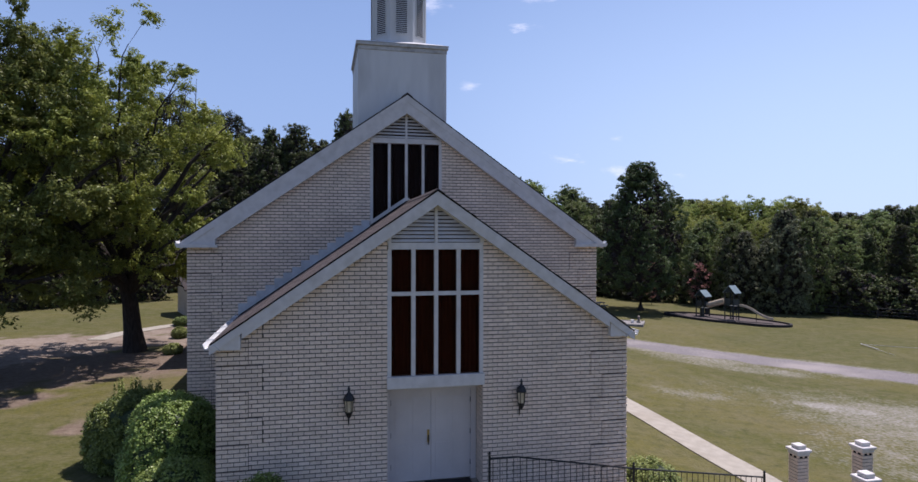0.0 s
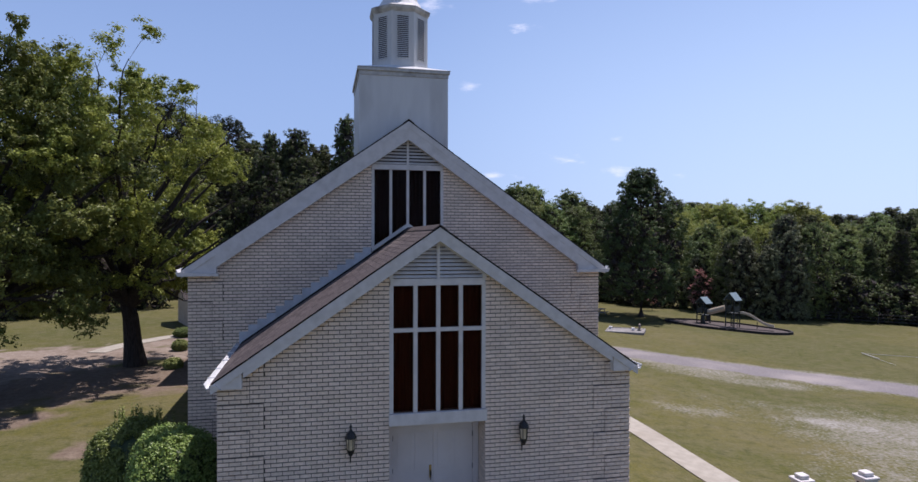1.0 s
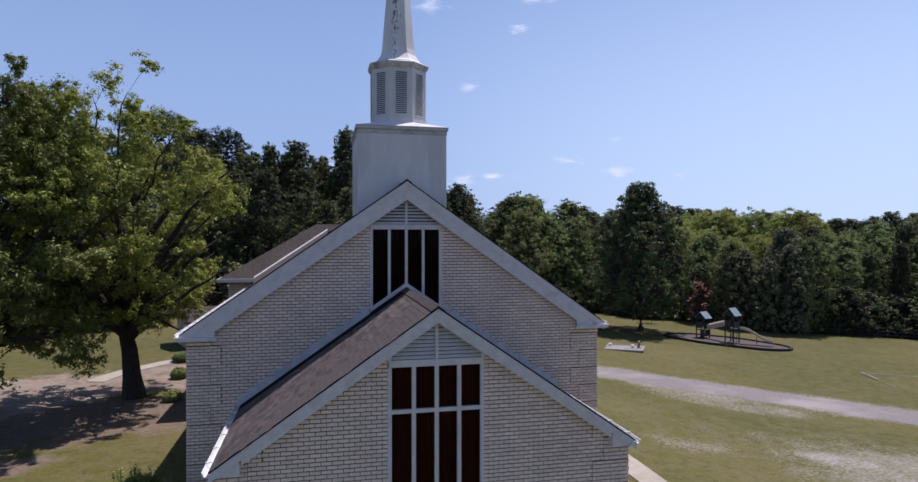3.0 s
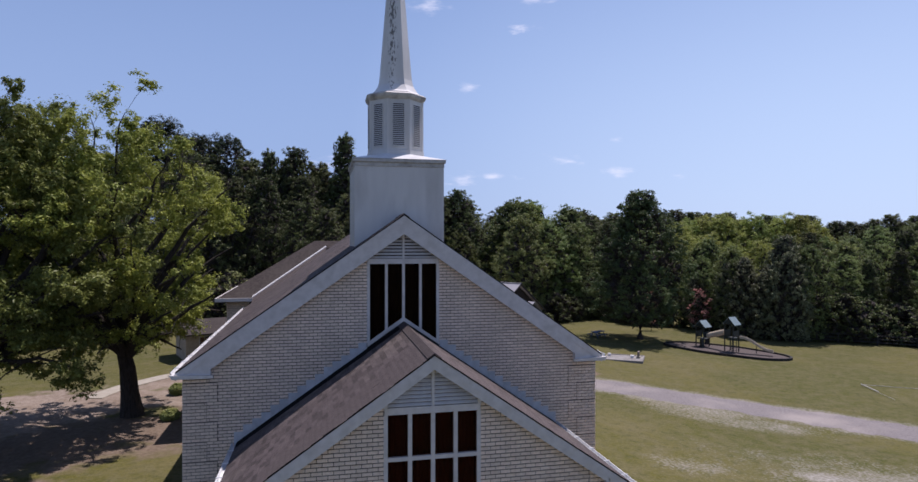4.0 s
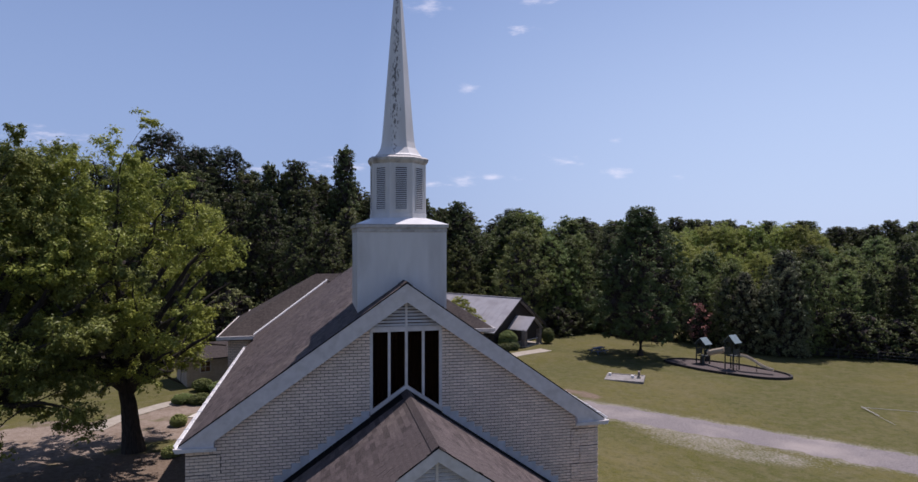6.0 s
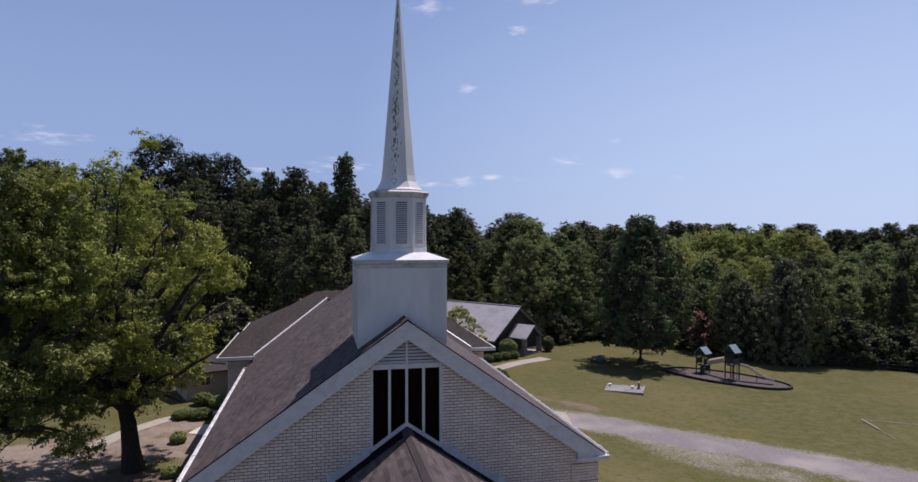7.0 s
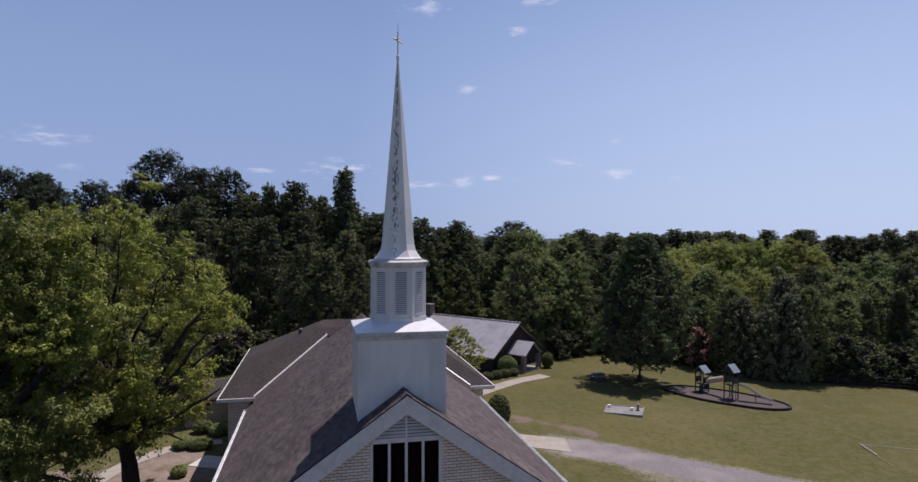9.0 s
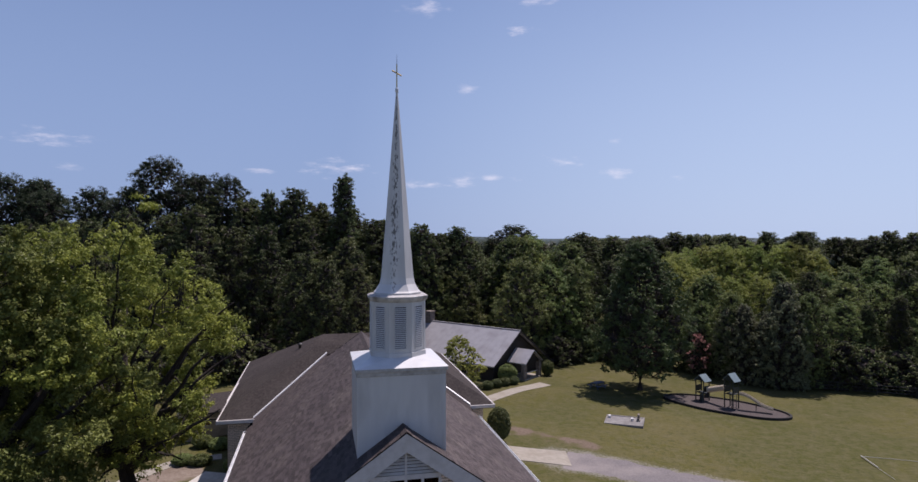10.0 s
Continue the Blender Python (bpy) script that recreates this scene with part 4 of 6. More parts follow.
lantern(1.80, 1.97)


def railing():
    rail = thing("ramp_railing", "black iron picket railing along the ramp", "railing")
    runs = [((0.98, -0.62, 0.86), (1.56, -0.62, 0.85)), ((1.56, -0.62, 0.85), (4.15, -0.62, 0.41)), ((4.15, -0.62, 0.41), (7.34, -0.62, -0.04))]
    for a, b in runs:
        for dz in (0.0, -0.72):
            part("rail", tube([(a[0], a[1], a[2] + dz), (b[0], b[1], b[2] + dz)], [0.018, 0.018], 6), iron_m, rail)
        k = max(2, int((b[0] - a[0]) / 0.13))
        for i in range(k):
            f = (i + 0.5) / k
            x, z = a[0] + (b[0] - a[0]) * f, a[2] + (b[2] - a[2]) * f
            part("picket", tube([(x, -0.62, z), (x, -0.62, z - 0.74)], [0.0075, 0.0075], 5), iron_m, rail)
    for x, z in ((0.98, 0.93), (4.15, 0.48), (7.34, 0.04)):
        part("post", box(x - 0.02, x + 0.02, -0.64, -0.60, z - 1.12, z, 0.004), iron_m, rail)
        part("finial", rings([(0.012, 0), (0.026, 0.02), (0.03, 0.04), (0.01, 0.07)], 8), iron_m, rail).location = (x, -0.62, z)


railing()


# ---- steeple ----
def steeple():
    st = thing("steeple", "white wooden steeple with louvred belfry and tall spire", "steeple", (0, 6.57, 0))
    w = 1.26
    part("tower", box(-w - 0.04, w, -1.27, 1.6, 6.8, 10.74, 0.006), steeple_m, st)
    for s in (-1, 1):
        for y in (-1.275, 1.6):
            part("corner_board", box(s * w - 0.07, s * w + 0.006 if s > 0 else s * w + 0.07, y - 0.008, y + 0.01, 8.2, 10.7), steeple_m, st) if s > 0 else \
                part("corner_board", box(-w - 0.046, -w + 0.03, y - 0.008, y + 0.01, 8.2, 10.7), steeple_m, st)
    bm = box(-w - 0.06, w + 0.02, -1.29, 1.62, 10.68, 10.8, 0.008)
    box(-w - 0.1, w + 0.06, -1.33, 1.66, 10.8, 10.9, 0.012, bm)
    part("cornice", bm, cornice_m, st, "white cornice with mildew stains")
    # low pyramid roof of the tower, pressed metal with raised hips
    bm = bmesh.new()
    o, r8 = w + 0.08, 0.9
    ring8 = [(r8 * math.cos(math.pi / 8 + i * math.pi / 4), r8 * math.sin(math.pi / 8 + i * math.pi / 4)) for i in range(8)]
    corner = [bm.verts.new((x, y, 10.905)) for x, y in ((o, 1.68), (-o - 0.02, 1.68), (-o - 0.02, -1.34), (o, -1.34))]
    upper = [bm.verts.new((x, y, 11.11)) for x, y in ring8]
    for k in range(4):
        a, b = upper[2 * k], upper[2 * k + 1]
        bm.faces.new((corner[k], b, a))
        bm.faces.new((corner[k], corner[(k + 1) % 4], upper[(2 * k + 2) % 8], b))
    bm.faces.new(upper)
    bm.faces.new(corner[::-1])
    bmesh.ops.recalc_face_normals(bm, faces=bm.faces[:])
    part("tower_roof", bm, white_metal_m, st, "white painted sheet metal roof")
    # belfry
    R = 0.87
    belfry = part("belfry", rings([(R + 0.03, 11.05), (R + 0.03, 11.24), (R, 11.25), (R, 12.74)], 8, math.pi / 8), steeple_m, st)
    part("belfry_cornice", rings([(R + 0.02, 12.735), (R + 0.03, 12.76), (R + 0.08, 12.82), (R + 0.1, 12.9), (R + 0.02, 12.95)], 8, math.pi / 8), cornice_m, st, "weathered belfry cornice with dark stains")
    ap = R * math.cos(math.pi / 8)
    side = 2 * R * math.sin(math.pi / 8)
    for i in range(8):
        m = Matrix.Rotation(i * math.pi / 4, 4, "Z")
        bm = box(-side / 2 - 0.005, -side / 2 + 0.07, -ap - 0.012, -ap + 0.02, 11.25, 12.74)
        box(side / 2 - 0.07, side / 2 + 0.005, -ap - 0.012, -ap + 0.02, 11.25, 12.74, 0, bm)
        bmesh.ops.transform(bm, matrix=m, verts=bm.verts)
        part("stile", bm, steeple_m, belfry)
        bm = box(-0.165, 0.165, -ap - 0.004, -ap + 0.02, 11.35, 12.6)
        bmesh.ops.transform(bm, matrix=m, verts=bm.verts)
        part("louvre_void", bm, wood_dark_m, belfry)
        bm = bmesh.new()
        for x in (-0.185, 0.165):
            box(x, x + 0.02, -ap - 0.02, -ap + 0.02, 11.33, 12.62, 0, bm)
        for z in (11.33, 12.6):
            box(-0.165, 0.165, -ap - 0.02, -ap + 0.02, z, z + 0.02, 0, bm)
        bmesh.ops.transform(bm, matrix=m, verts=bm.verts)
        part("louvre_frame", bm, steeple_m, belfry)
        for k in range(22):
            z = 11.36 + k * 0.0565
            bm = slab([(-0.165, -ap - 0.028, z), (0.165, -ap - 0.028, z), (0.165, -ap - 0.004, z + 0.026), (-0.165, -ap - 0.004, z + 0.026)], 0.01)
            bmesh.ops.transform(bm, matrix=m, verts=bm.verts)
            part("slat", bm, steeple_m, belfry)
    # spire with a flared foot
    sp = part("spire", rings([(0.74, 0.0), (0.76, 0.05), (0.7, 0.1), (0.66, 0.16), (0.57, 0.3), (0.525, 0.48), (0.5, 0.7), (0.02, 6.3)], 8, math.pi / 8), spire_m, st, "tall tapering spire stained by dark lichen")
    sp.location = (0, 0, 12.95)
    part("spire_cap", rings([(0.03, 19.1), (0.05, 19.16), (0.05, 19.24), (0.02, 19.3)], 8), white_metal_m, st)
    cross = part("cross", tube([(0, 0, 19.2), (0, 0, 20.0)], [0.02, 0.018], 6), brass_m, st, "thin weathered gilt cross with a tilted arm")
    part("cross_arm", tube([(-0.15, 0, 19.80), (0.15, 0, 19.65)], [0.022, 0.022], 6), brass_m, cross)
    part("lightning_rod", tube([(0, 0, 20.0), (0, 0, 20.3)], [0.008, 0.003], 5), iron_m, cross)


steeple()


# ---- gate piers ----
def pier(x, y, top):
    z0 = gz(x, y)
    p = thing("gate_pier", "short white brick gate pier with a stepped white cap", "pier", (x, y, 0), group="gate piers")
    part("core", box(-0.145, 0.145, -0.145, 0.145, z0 - 0.05, top - 0.16), mortar_m, p)
    rows = int((top - 0.16 - z0) / COURSE)
    mids, halves = [], []
    for r in range(rows):
        z = top - 0.16 - (r + 0.5) * COURSE
        for k in range(2):
            u = (-0.06, 0.1)[k] if r % 2 else (-0.1, 0.06)[k]
            mids.append((u, -0.135, z))
            halves.append(((0.096, 0.056)[k] if r % 2 else (0.056, 0.096)[k], 0.03, BRICK_H[2]))
    allv, allf, base = [], [], 0
    for q in range(4):
        v, f = boxes_array(np.array(mids), np.array(halves))
        c, s = math.cos(q * math.pi / 2), math.sin(q * math.pi / 2)
        allv.append(v @ np.array([[c, -s, 0], [s, c, 0], [0, 0, 1]]).T)
        allf.append(f + base)
        base += len(v)
    tagged(mesh_from("brickwork", np.concatenate(allv), np.concatenate(allf), brick_m, p), kind="stuff")
    part("neck_course", box(-0.18, 0.18, -0.18, 0.18, top - 0.17, top - 0.1, 0.008), paint_m, p)
    for q in range(4):
        for u in (-0.07, 0.07):
            bm = box(u - 0.04, u + 0.04, -0.1685, -0.12, top - 0.235, top - 0.19)
            bmesh.ops.rotate(bm, cent=(0, 0, 0), matrix=Matrix.Rotation(q * math.pi / 2, 3, "Z"), verts=bm.verts)
            part("vent_slot", bm, edge_m, p, "dark slot under the cap")
    part("cap_slab", box(-0.215, 0.215, -0.215, 0.215, top - 0.1, top - 0.03, 0.012), paint_m, p, "white cap slab")
    part("cap_block", box(-0.125, 0.125, -0.125, 0.125, top - 0.03, top + 0.07, 0.015), paint_m, p)


pier(9.52, 0.85, 0.0)
pier(10.95, 0.35, 0.14)
pier(9.52, -1.15, 0.03)

# ---- trees and shrubs ----


def leaf_cloud(name, mids, radii, per, size, mat, parent, seed, up=0.9, slim=0.55, shell=0.5):
    """Many small folded leaves on the outsides of clumps."""
    rng = np.random.default_rng(seed)
    mids, radii = np.asarray(mids, float), np.asarray(radii, float)
    c = np.repeat(mids, per, 0)
    r = np.repeat(radii, per, 0)
    n = len(c)
    d = rng.normal(size=(n, 3))
    d /= np.linalg.norm(d, axis=1)[:, None]
    f = (shell + (1.1 - shell) * rng.random(n) ** 0.75)[:, None]
    p = c + d * r * f * rng.uniform(0.75, 1.15, (n, 1))
    nor = d * 0.9 + rng.normal(size=(n, 3)) * 0.4 + np.array([0, 0, up])
    nor /= np.linalg.norm(nor, axis=1)[:, None]
    a = np.cross(nor, rng.normal(size=(n, 3)))
    a /= np.linalg.norm(a, axis=1)[:, None]
    b = np.cross(nor, a)
    s = size * rng.uniform(0.6, 1.35, (n, 1))
    tip = a * s * 0.5
    wide = b * s * slim * 0.5
    fold = nor * s * 0.08
    v = np.stack([p - tip, p - wide + fold, p + tip, p + wide + fold], 1).reshape(-1, 3)
    faces = np.arange(n * 4).reshape(-1, 4)
    return mesh_from(name, v, faces, mat, parent)


def branchy_tree(name, label, height, crown_r, base, trunk_r, profile, clumps, clump_r, per, leaf, mat, seed, limbs=9, fork=0.3, lean=(0, 0), up=0.9, squash=0.62, slim=0.55, category="tree", joined=True, sprays=7, twigs=10):
    """A tapered trunk, limbs that reach for the leaf clumps, and a crown with gaps between its clumps. twigs: dark
    sheets per clump that stand for inner shade.
    """
    rng = random.Random(seed)
    tree = thing(name, label, category)
    mids, radii = [], []
    golden = 2.39996
    for i in range(clumps):
        h = base + (1 - base) * ((i + rng.random()) / clumps)
        k = (h - base) / (1 - base)
        a = i * golden + rng.uniform(-0.5, 0.5)
        rr = crown_r * profile(k) * (0.35 + 0.65 * math.sqrt(rng.random())) * (1 + 0.22 * math.sin(3 * a + seed) * math.sin(2 * a + 6 * k))
        mids.append((rr * math.cos(a) + lean[0] * math.sqrt(k), rr * math.sin(a) + lean[1] * math.sqrt(k), h * height - 0.15 * clump_r))
        s = clump_r * rng.uniform(0.6, 1.3)
        radii.append((s, s, s * squash))
    top = Vector((lean[0] * 0.6, lean[1] * 0.6, height * 0.8))
    steps = 7
    path = [(Vector((0, 0, -0.15))).lerp(top, i / steps) + Vector((rng.uniform(-1, 1), rng.uniform(-1, 1), 0)) * 0.02 * height * (i / steps if i else 0) for i in range(steps + 1)]
    bm = tube(path, [trunk_r * (1.35 if i == 0 else 1.0) * (1 - 0.85 * i / steps) for i in range(steps + 1)], 10)
    part("trunk", bm, bark_m, tree)
    order = sorted(range(clumps), key=lambda i: -math.hypot(mids[i][0], mids[i][1]))
    bm = bmesh.new()
    for q in range(limbs):
        if not joined:
            bm = bmesh.new()
        m = Vector(mids[order[int(q * clumps * 0.6 / limbs)]])
        z0 = max(fork * height, m.z - 0.55 * math.hypot(m.x, m.y) - 0.12 * height)
        z0 = min(z0, height * 0.7)
        s = Vector((0, 0, z0)) + Vector((top.x, top.y, 0)) * (z0 / (height * 0.8))
        mid = s.lerp(m, 0.5) + Vector((rng.uniform(-1, 1), rng.uniform(-1, 1), rng.uniform(-0.6, 0.2))) * 0.05 * height
        w = trunk_r * 0.42 * (1 - z0 / height)
        tube([s, s.lerp(mid, 0.5) + Vector((0, 0, -0.01 * height)), mid, mid.lerp(m, 0.6), m], [w, w * 0.8, w * 0.6, w * 0.35, w * 0.12], 6, bm)
        for _ in range(2):
            k = Vector(mids[rng.randrange(clumps)])
            if (k - mid).length < crown_r * 0.8:
                tube([mid, mid.lerp(k, 0.5) + Vector((0, 0, 0.02 * height)), k], [w * 0.4, w * 0.25, w * 0.08], 5, bm)
        if not joined:
            part("limb", bm, bark_m, tree)
    if joined:
        tagged(part("branchwork", bm, bark_m, tree), kind="stuff")
    # each clump is a cluster of leafy sprays
    rn = np.random.default_rng(seed + 500)
    big, rad = np.repeat(np.array(mids), sprays, 0), np.repeat(np.array(radii), sprays, 0)
    d = rn.normal(size=big.shape)
    d /= np.linalg.norm(d, axis=1)[:, None]
    big = big + d * rad * rn.uniform(0.35, 1.05, (len(big), 1))
    small = rad * rn.uniform(0.22, 0.44, (len(big), 1)) * rn.uniform(0.45, 1.55, (len(big), 3)) * np.array([1.0, 1.0, 0.85])
    leaf_cloud("crown", big, small, max(1, per // sprays), leaf, mat, tree, seed, up, slim, 0.25)
    # dark bark-coloured slips fill the inside of the crown as painted shade
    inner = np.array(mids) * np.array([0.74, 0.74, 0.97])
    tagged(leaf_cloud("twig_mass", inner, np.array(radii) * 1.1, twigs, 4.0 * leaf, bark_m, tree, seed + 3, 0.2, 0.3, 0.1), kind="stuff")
    return tree


def limb_tree(name, label, height, crown_r, base, trunk_r, profile, limbs, twigs, clump_r, per, leaf, mat, seed, lean=(0, 0), fork=0.2, sprays=9, skip=None):
    """A shade tree grown from the trunk: arching limbs, side branches on each, and hanging sprays of leaves at the branch ends."""
    rng = random.Random(seed)
    tree = thing(name, label, "tree")
    top = Vector((lean[0] * 0.6, lean[1] * 0.6, height * 0.6))
    path = [Vector((0, 0, -0.2)).lerp(top, i / 7) + Vector((rng.uniform(-1, 1), rng.uniform(-1, 1), 0)) * 0.014 * height * min(1.0, i / 3) for i in range(8)]
    flare = [1.5, 1.02, 0.9, 0.7, 0.5, 0.36, 0.24, 0.12]
    part("trunk", tube(path, [trunk_r * f for f in flare], 12), bark_m, tree)

    def on_trunk(z):
        return Vector((0, 0, -0.2)).lerp(top, (z + 0.2) / (top.z + 0.2))

    mids, radii = [], []
    for i in range(limbs):
        k = (i + 0.5 + rng.uniform(-0.3, 0.3)) / limbs
        a = i * 2.39996 + rng.uniform(-0.35, 0.35)
        h = height * (base + (0.97 - base) * k)
        r = crown_r * profile(k) * rng.uniform(0.72, 1.0)
        end = Vector((r * math.cos(a) + lean[0] * math.sqrt(k), r * math.sin(a) + lean[1] * math.sqrt(k), h))
        z0 = min(height * 0.56, max(fork * height * rng.uniform(0.95, 1.15), h - 0.75 * r - 0.16 * height))
        start = on_trunk(z0)
        bend = start.lerp(end, 0.5) + Vector((0, 0, rng.uniform(0.02, 0.09) * height)) + Vector((rng.uniform(-1, 1), rng.uniform(-1, 1), 0)) * 0.035 * height
        line = []
        for j in range(8):
            f = j / 7
            line.append(start * (1 - f) ** 2 + bend * 2 * f * (1 - f) + end * f * f + Vector((rng.uniform(-1, 1), rng.uniform(-1, 1), rng.uniform(-1, 1))) * 0.13 * min(1.0, j))
        w = trunk_r * (0.5 if z0 < 0.42 * height else 0.3) * rng.uniform(0.75, 1.1)
        bm = tube(line, [w * (1 - 0.86 * j / 7) for j in range(8)], 7)
        out = Vector((end.x - start.x, end.y - start.y, 0)).normalized()
        for q in range(twigs):
            f = 1.0 if q == 0 else rng.uniform(0.42, 0.97)
            j = min(6, int(f * 7))
            p = line[j].lerp(line[j + 1], f * 7 - j)
            d = (out * rng.uniform(0.0, 0.9) + Vector((rng.uniform(-1, 1), rng.uniform(-1, 1), rng.uniform(-0.45, 0.85)))).normalized()
            c = p + d * (0.2 if q == 0 else rng.uniform(0.9, 2.1))
            if skip and skip(c.x, c.y, c.z, rng.random()):
                continue
            if q:
                tube([p, p.lerp(c, 0.55) + Vector((0, 0, 0.12)), c], [w * 0.3 * (1.15 - f), w * 0.2 * (1.15 - f) + 0.008, 0.007], 5, bm)
            mids.append(c)
            s = clump_r * rng.uniform(0.65, 1.3)
            radii.append((s, s, s * rng.uniform(0.6, 0.9)))
        part("limb", bm, bark_m, tree)
    rn = np.random.default_rng(seed + 500)
    big, rad = np.repeat(np.array(mids), sprays, 0), np.repeat(np.array(radii), sprays, 0)
    d = rn.normal(size=big.shape)
    d /= np.linalg.norm(d, axis=1)[:, None]
    big = big + d * rad * rn.uniform(0.2, 1.05, (len(big), 1))
    small = rad * rn.uniform(0.22, 0.44, (len(big), 1)) * rn.uniform(0.45, 1.55, (len(big), 3)) * np.array([1.0, 1.0, 1.1])
    leaf_cloud("crown", big, small, max(1, per // sprays), leaf, mat, tree, seed, 0.6, 0.45, 0.1)
    return tree


def round_profile(k):
    return max(0.12, math.sin(math.pi * (0.12 + 0.86 * k) ** 0.85)) ** 0.75


def pecan_profile(k):
    return 0.4 + 0.6 * math.sin(math.pi / 2 * min(1.0, k / 0.42)) if k < 0.6 else max(0.18, 1 - ((k - 0.6) / 0.44) ** 2)


def oval_profile(k):
    return max(0.1, math.sin(math.pi * (0.2 + 0.78 * k))) ** 0.8


def lawn_profile(k):
    return 0.72 + 0.28 * k / 0.2 if k < 0.2 else max(0.22, 1 - ((k - 0.2) / 0.86) ** 2.1)


def cone_profile(k):
    return max(0.1, (1 - k) ** 0.7 * (0.55 + 0.45 * min(1, k * 5)))


def pine_profile(k):
    return max(0.2, math.sin(math.pi * (0.18 + 0.74 * k)) ** 0.6 * (0.75 + 0.25 * math.sin(k * 11)))


def stand(tree, x, y, scale=1.0, turn=0.0, sz=None):
    tree.matrix_world = Matrix.Translation((x, y, gz(x, y))) @ Matrix.Rotation(radians(turn), 4, "Z") @ Matrix.Diagonal((scale, scale, sz or scale, 1))
    return tree


def again(tree, x, y, scale, turn, sz=None):
    ob = copy_thing(tree, Matrix())
    ob.scale = (1, 1, 1)
    return stand(ob, x, y, scale, turn, sz)


def near_trees():
    def open_side(x, y, z, chance):
        """Where the old crown is thin: low on the drive side, and round the fork."""
        if x > np.interp(z, [4.1, 5.4, 7.4, 8.7, 11.0], [2.1, 3.0, 3.4, 4.3, 5.3]):
            return True
        if chance < (0.35 if z < 5.6 else 0.14):
            return True
        return -1.2 < x < 3.6 and y < -0.6 and 3.8 < z < 9.6 and chance < 0.5

    pecan = limb_tree("pecan_tree", "large old yellow-green shade tree with thick dark trunk", 16.3, 6.9, 0.2, 0.44, pecan_profile, 48, 8, 0.95, 600, 0.155, leaf_oak_m, 3,
                      lean=(-0.9, -2.2), skip=open_side)
    stand(pecan, -12.1, 23.8, 1.0, 0)
    second = limb_tree("pecan_tree", "tall yellow-green shade tree with a broad crown", 16.4, 6.7, 0.2, 0.5, round_profile, 46, 8, 1.0, 600, 0.165, leaf_second_m, 8, fork=0.2, skip=lambda x, y, z, chance: z < 6.0 and chance < 0.45)
    stand(second, -17.0, 18.2, 1.0, 75)
    # bare twigs at the edge of the old crown
    twigs = bmesh.new()
    rng = random.Random(4)
    for k in range(9):
        a = Vector((-9.3 + rng.uniform(-1.4, 1.2), 22.0 + rng.uniform(-1, 1), 10.9))
        b = a + Vector((rng.uniform(-0.3, 1.1), rng.uniform(-0.5, 0.5), rng.uniform(1.2, 2.4)))
        tube([a, a.lerp(b, 0.5) + Vector((rng.uniform(-.2, .2), 0, 0)), b], [0.035, 0.022, 0.008], 5, twigs)
        for _ in range(2):
            c = a.lerp(b, rng.uniform(0.4, 0.8))
            tube([c, c + Vector((rng.uniform(-0.5, 0.5), rng.uniform(-0.3, 0.3), rng.uniform(0.4, 0.9)))], [0.014, 0.005], 4, twigs)
    ob = part("dead_twigs", twigs, bark_m, None)
    ob.parent = pecan
    ob.matrix_parent_inverse = pecan.matrix_world.inverted()
    shade = branchy_tree("lawn_tree", "tall dark green tree standing alone on the lawn", 17.8, 6.2, 0.135, 0.36, lawn_profile, 300, 0.8, 380, 0.19, leaf_lawn_m, 17, twigs=12, limbs=18, fork=0.12, joined=False, up=0.6, squash=0.85, slim=0.5, sprays=9)
    stand(shade, 35.2, 55.6, 0.97, 10, 0.985)


near_trees()


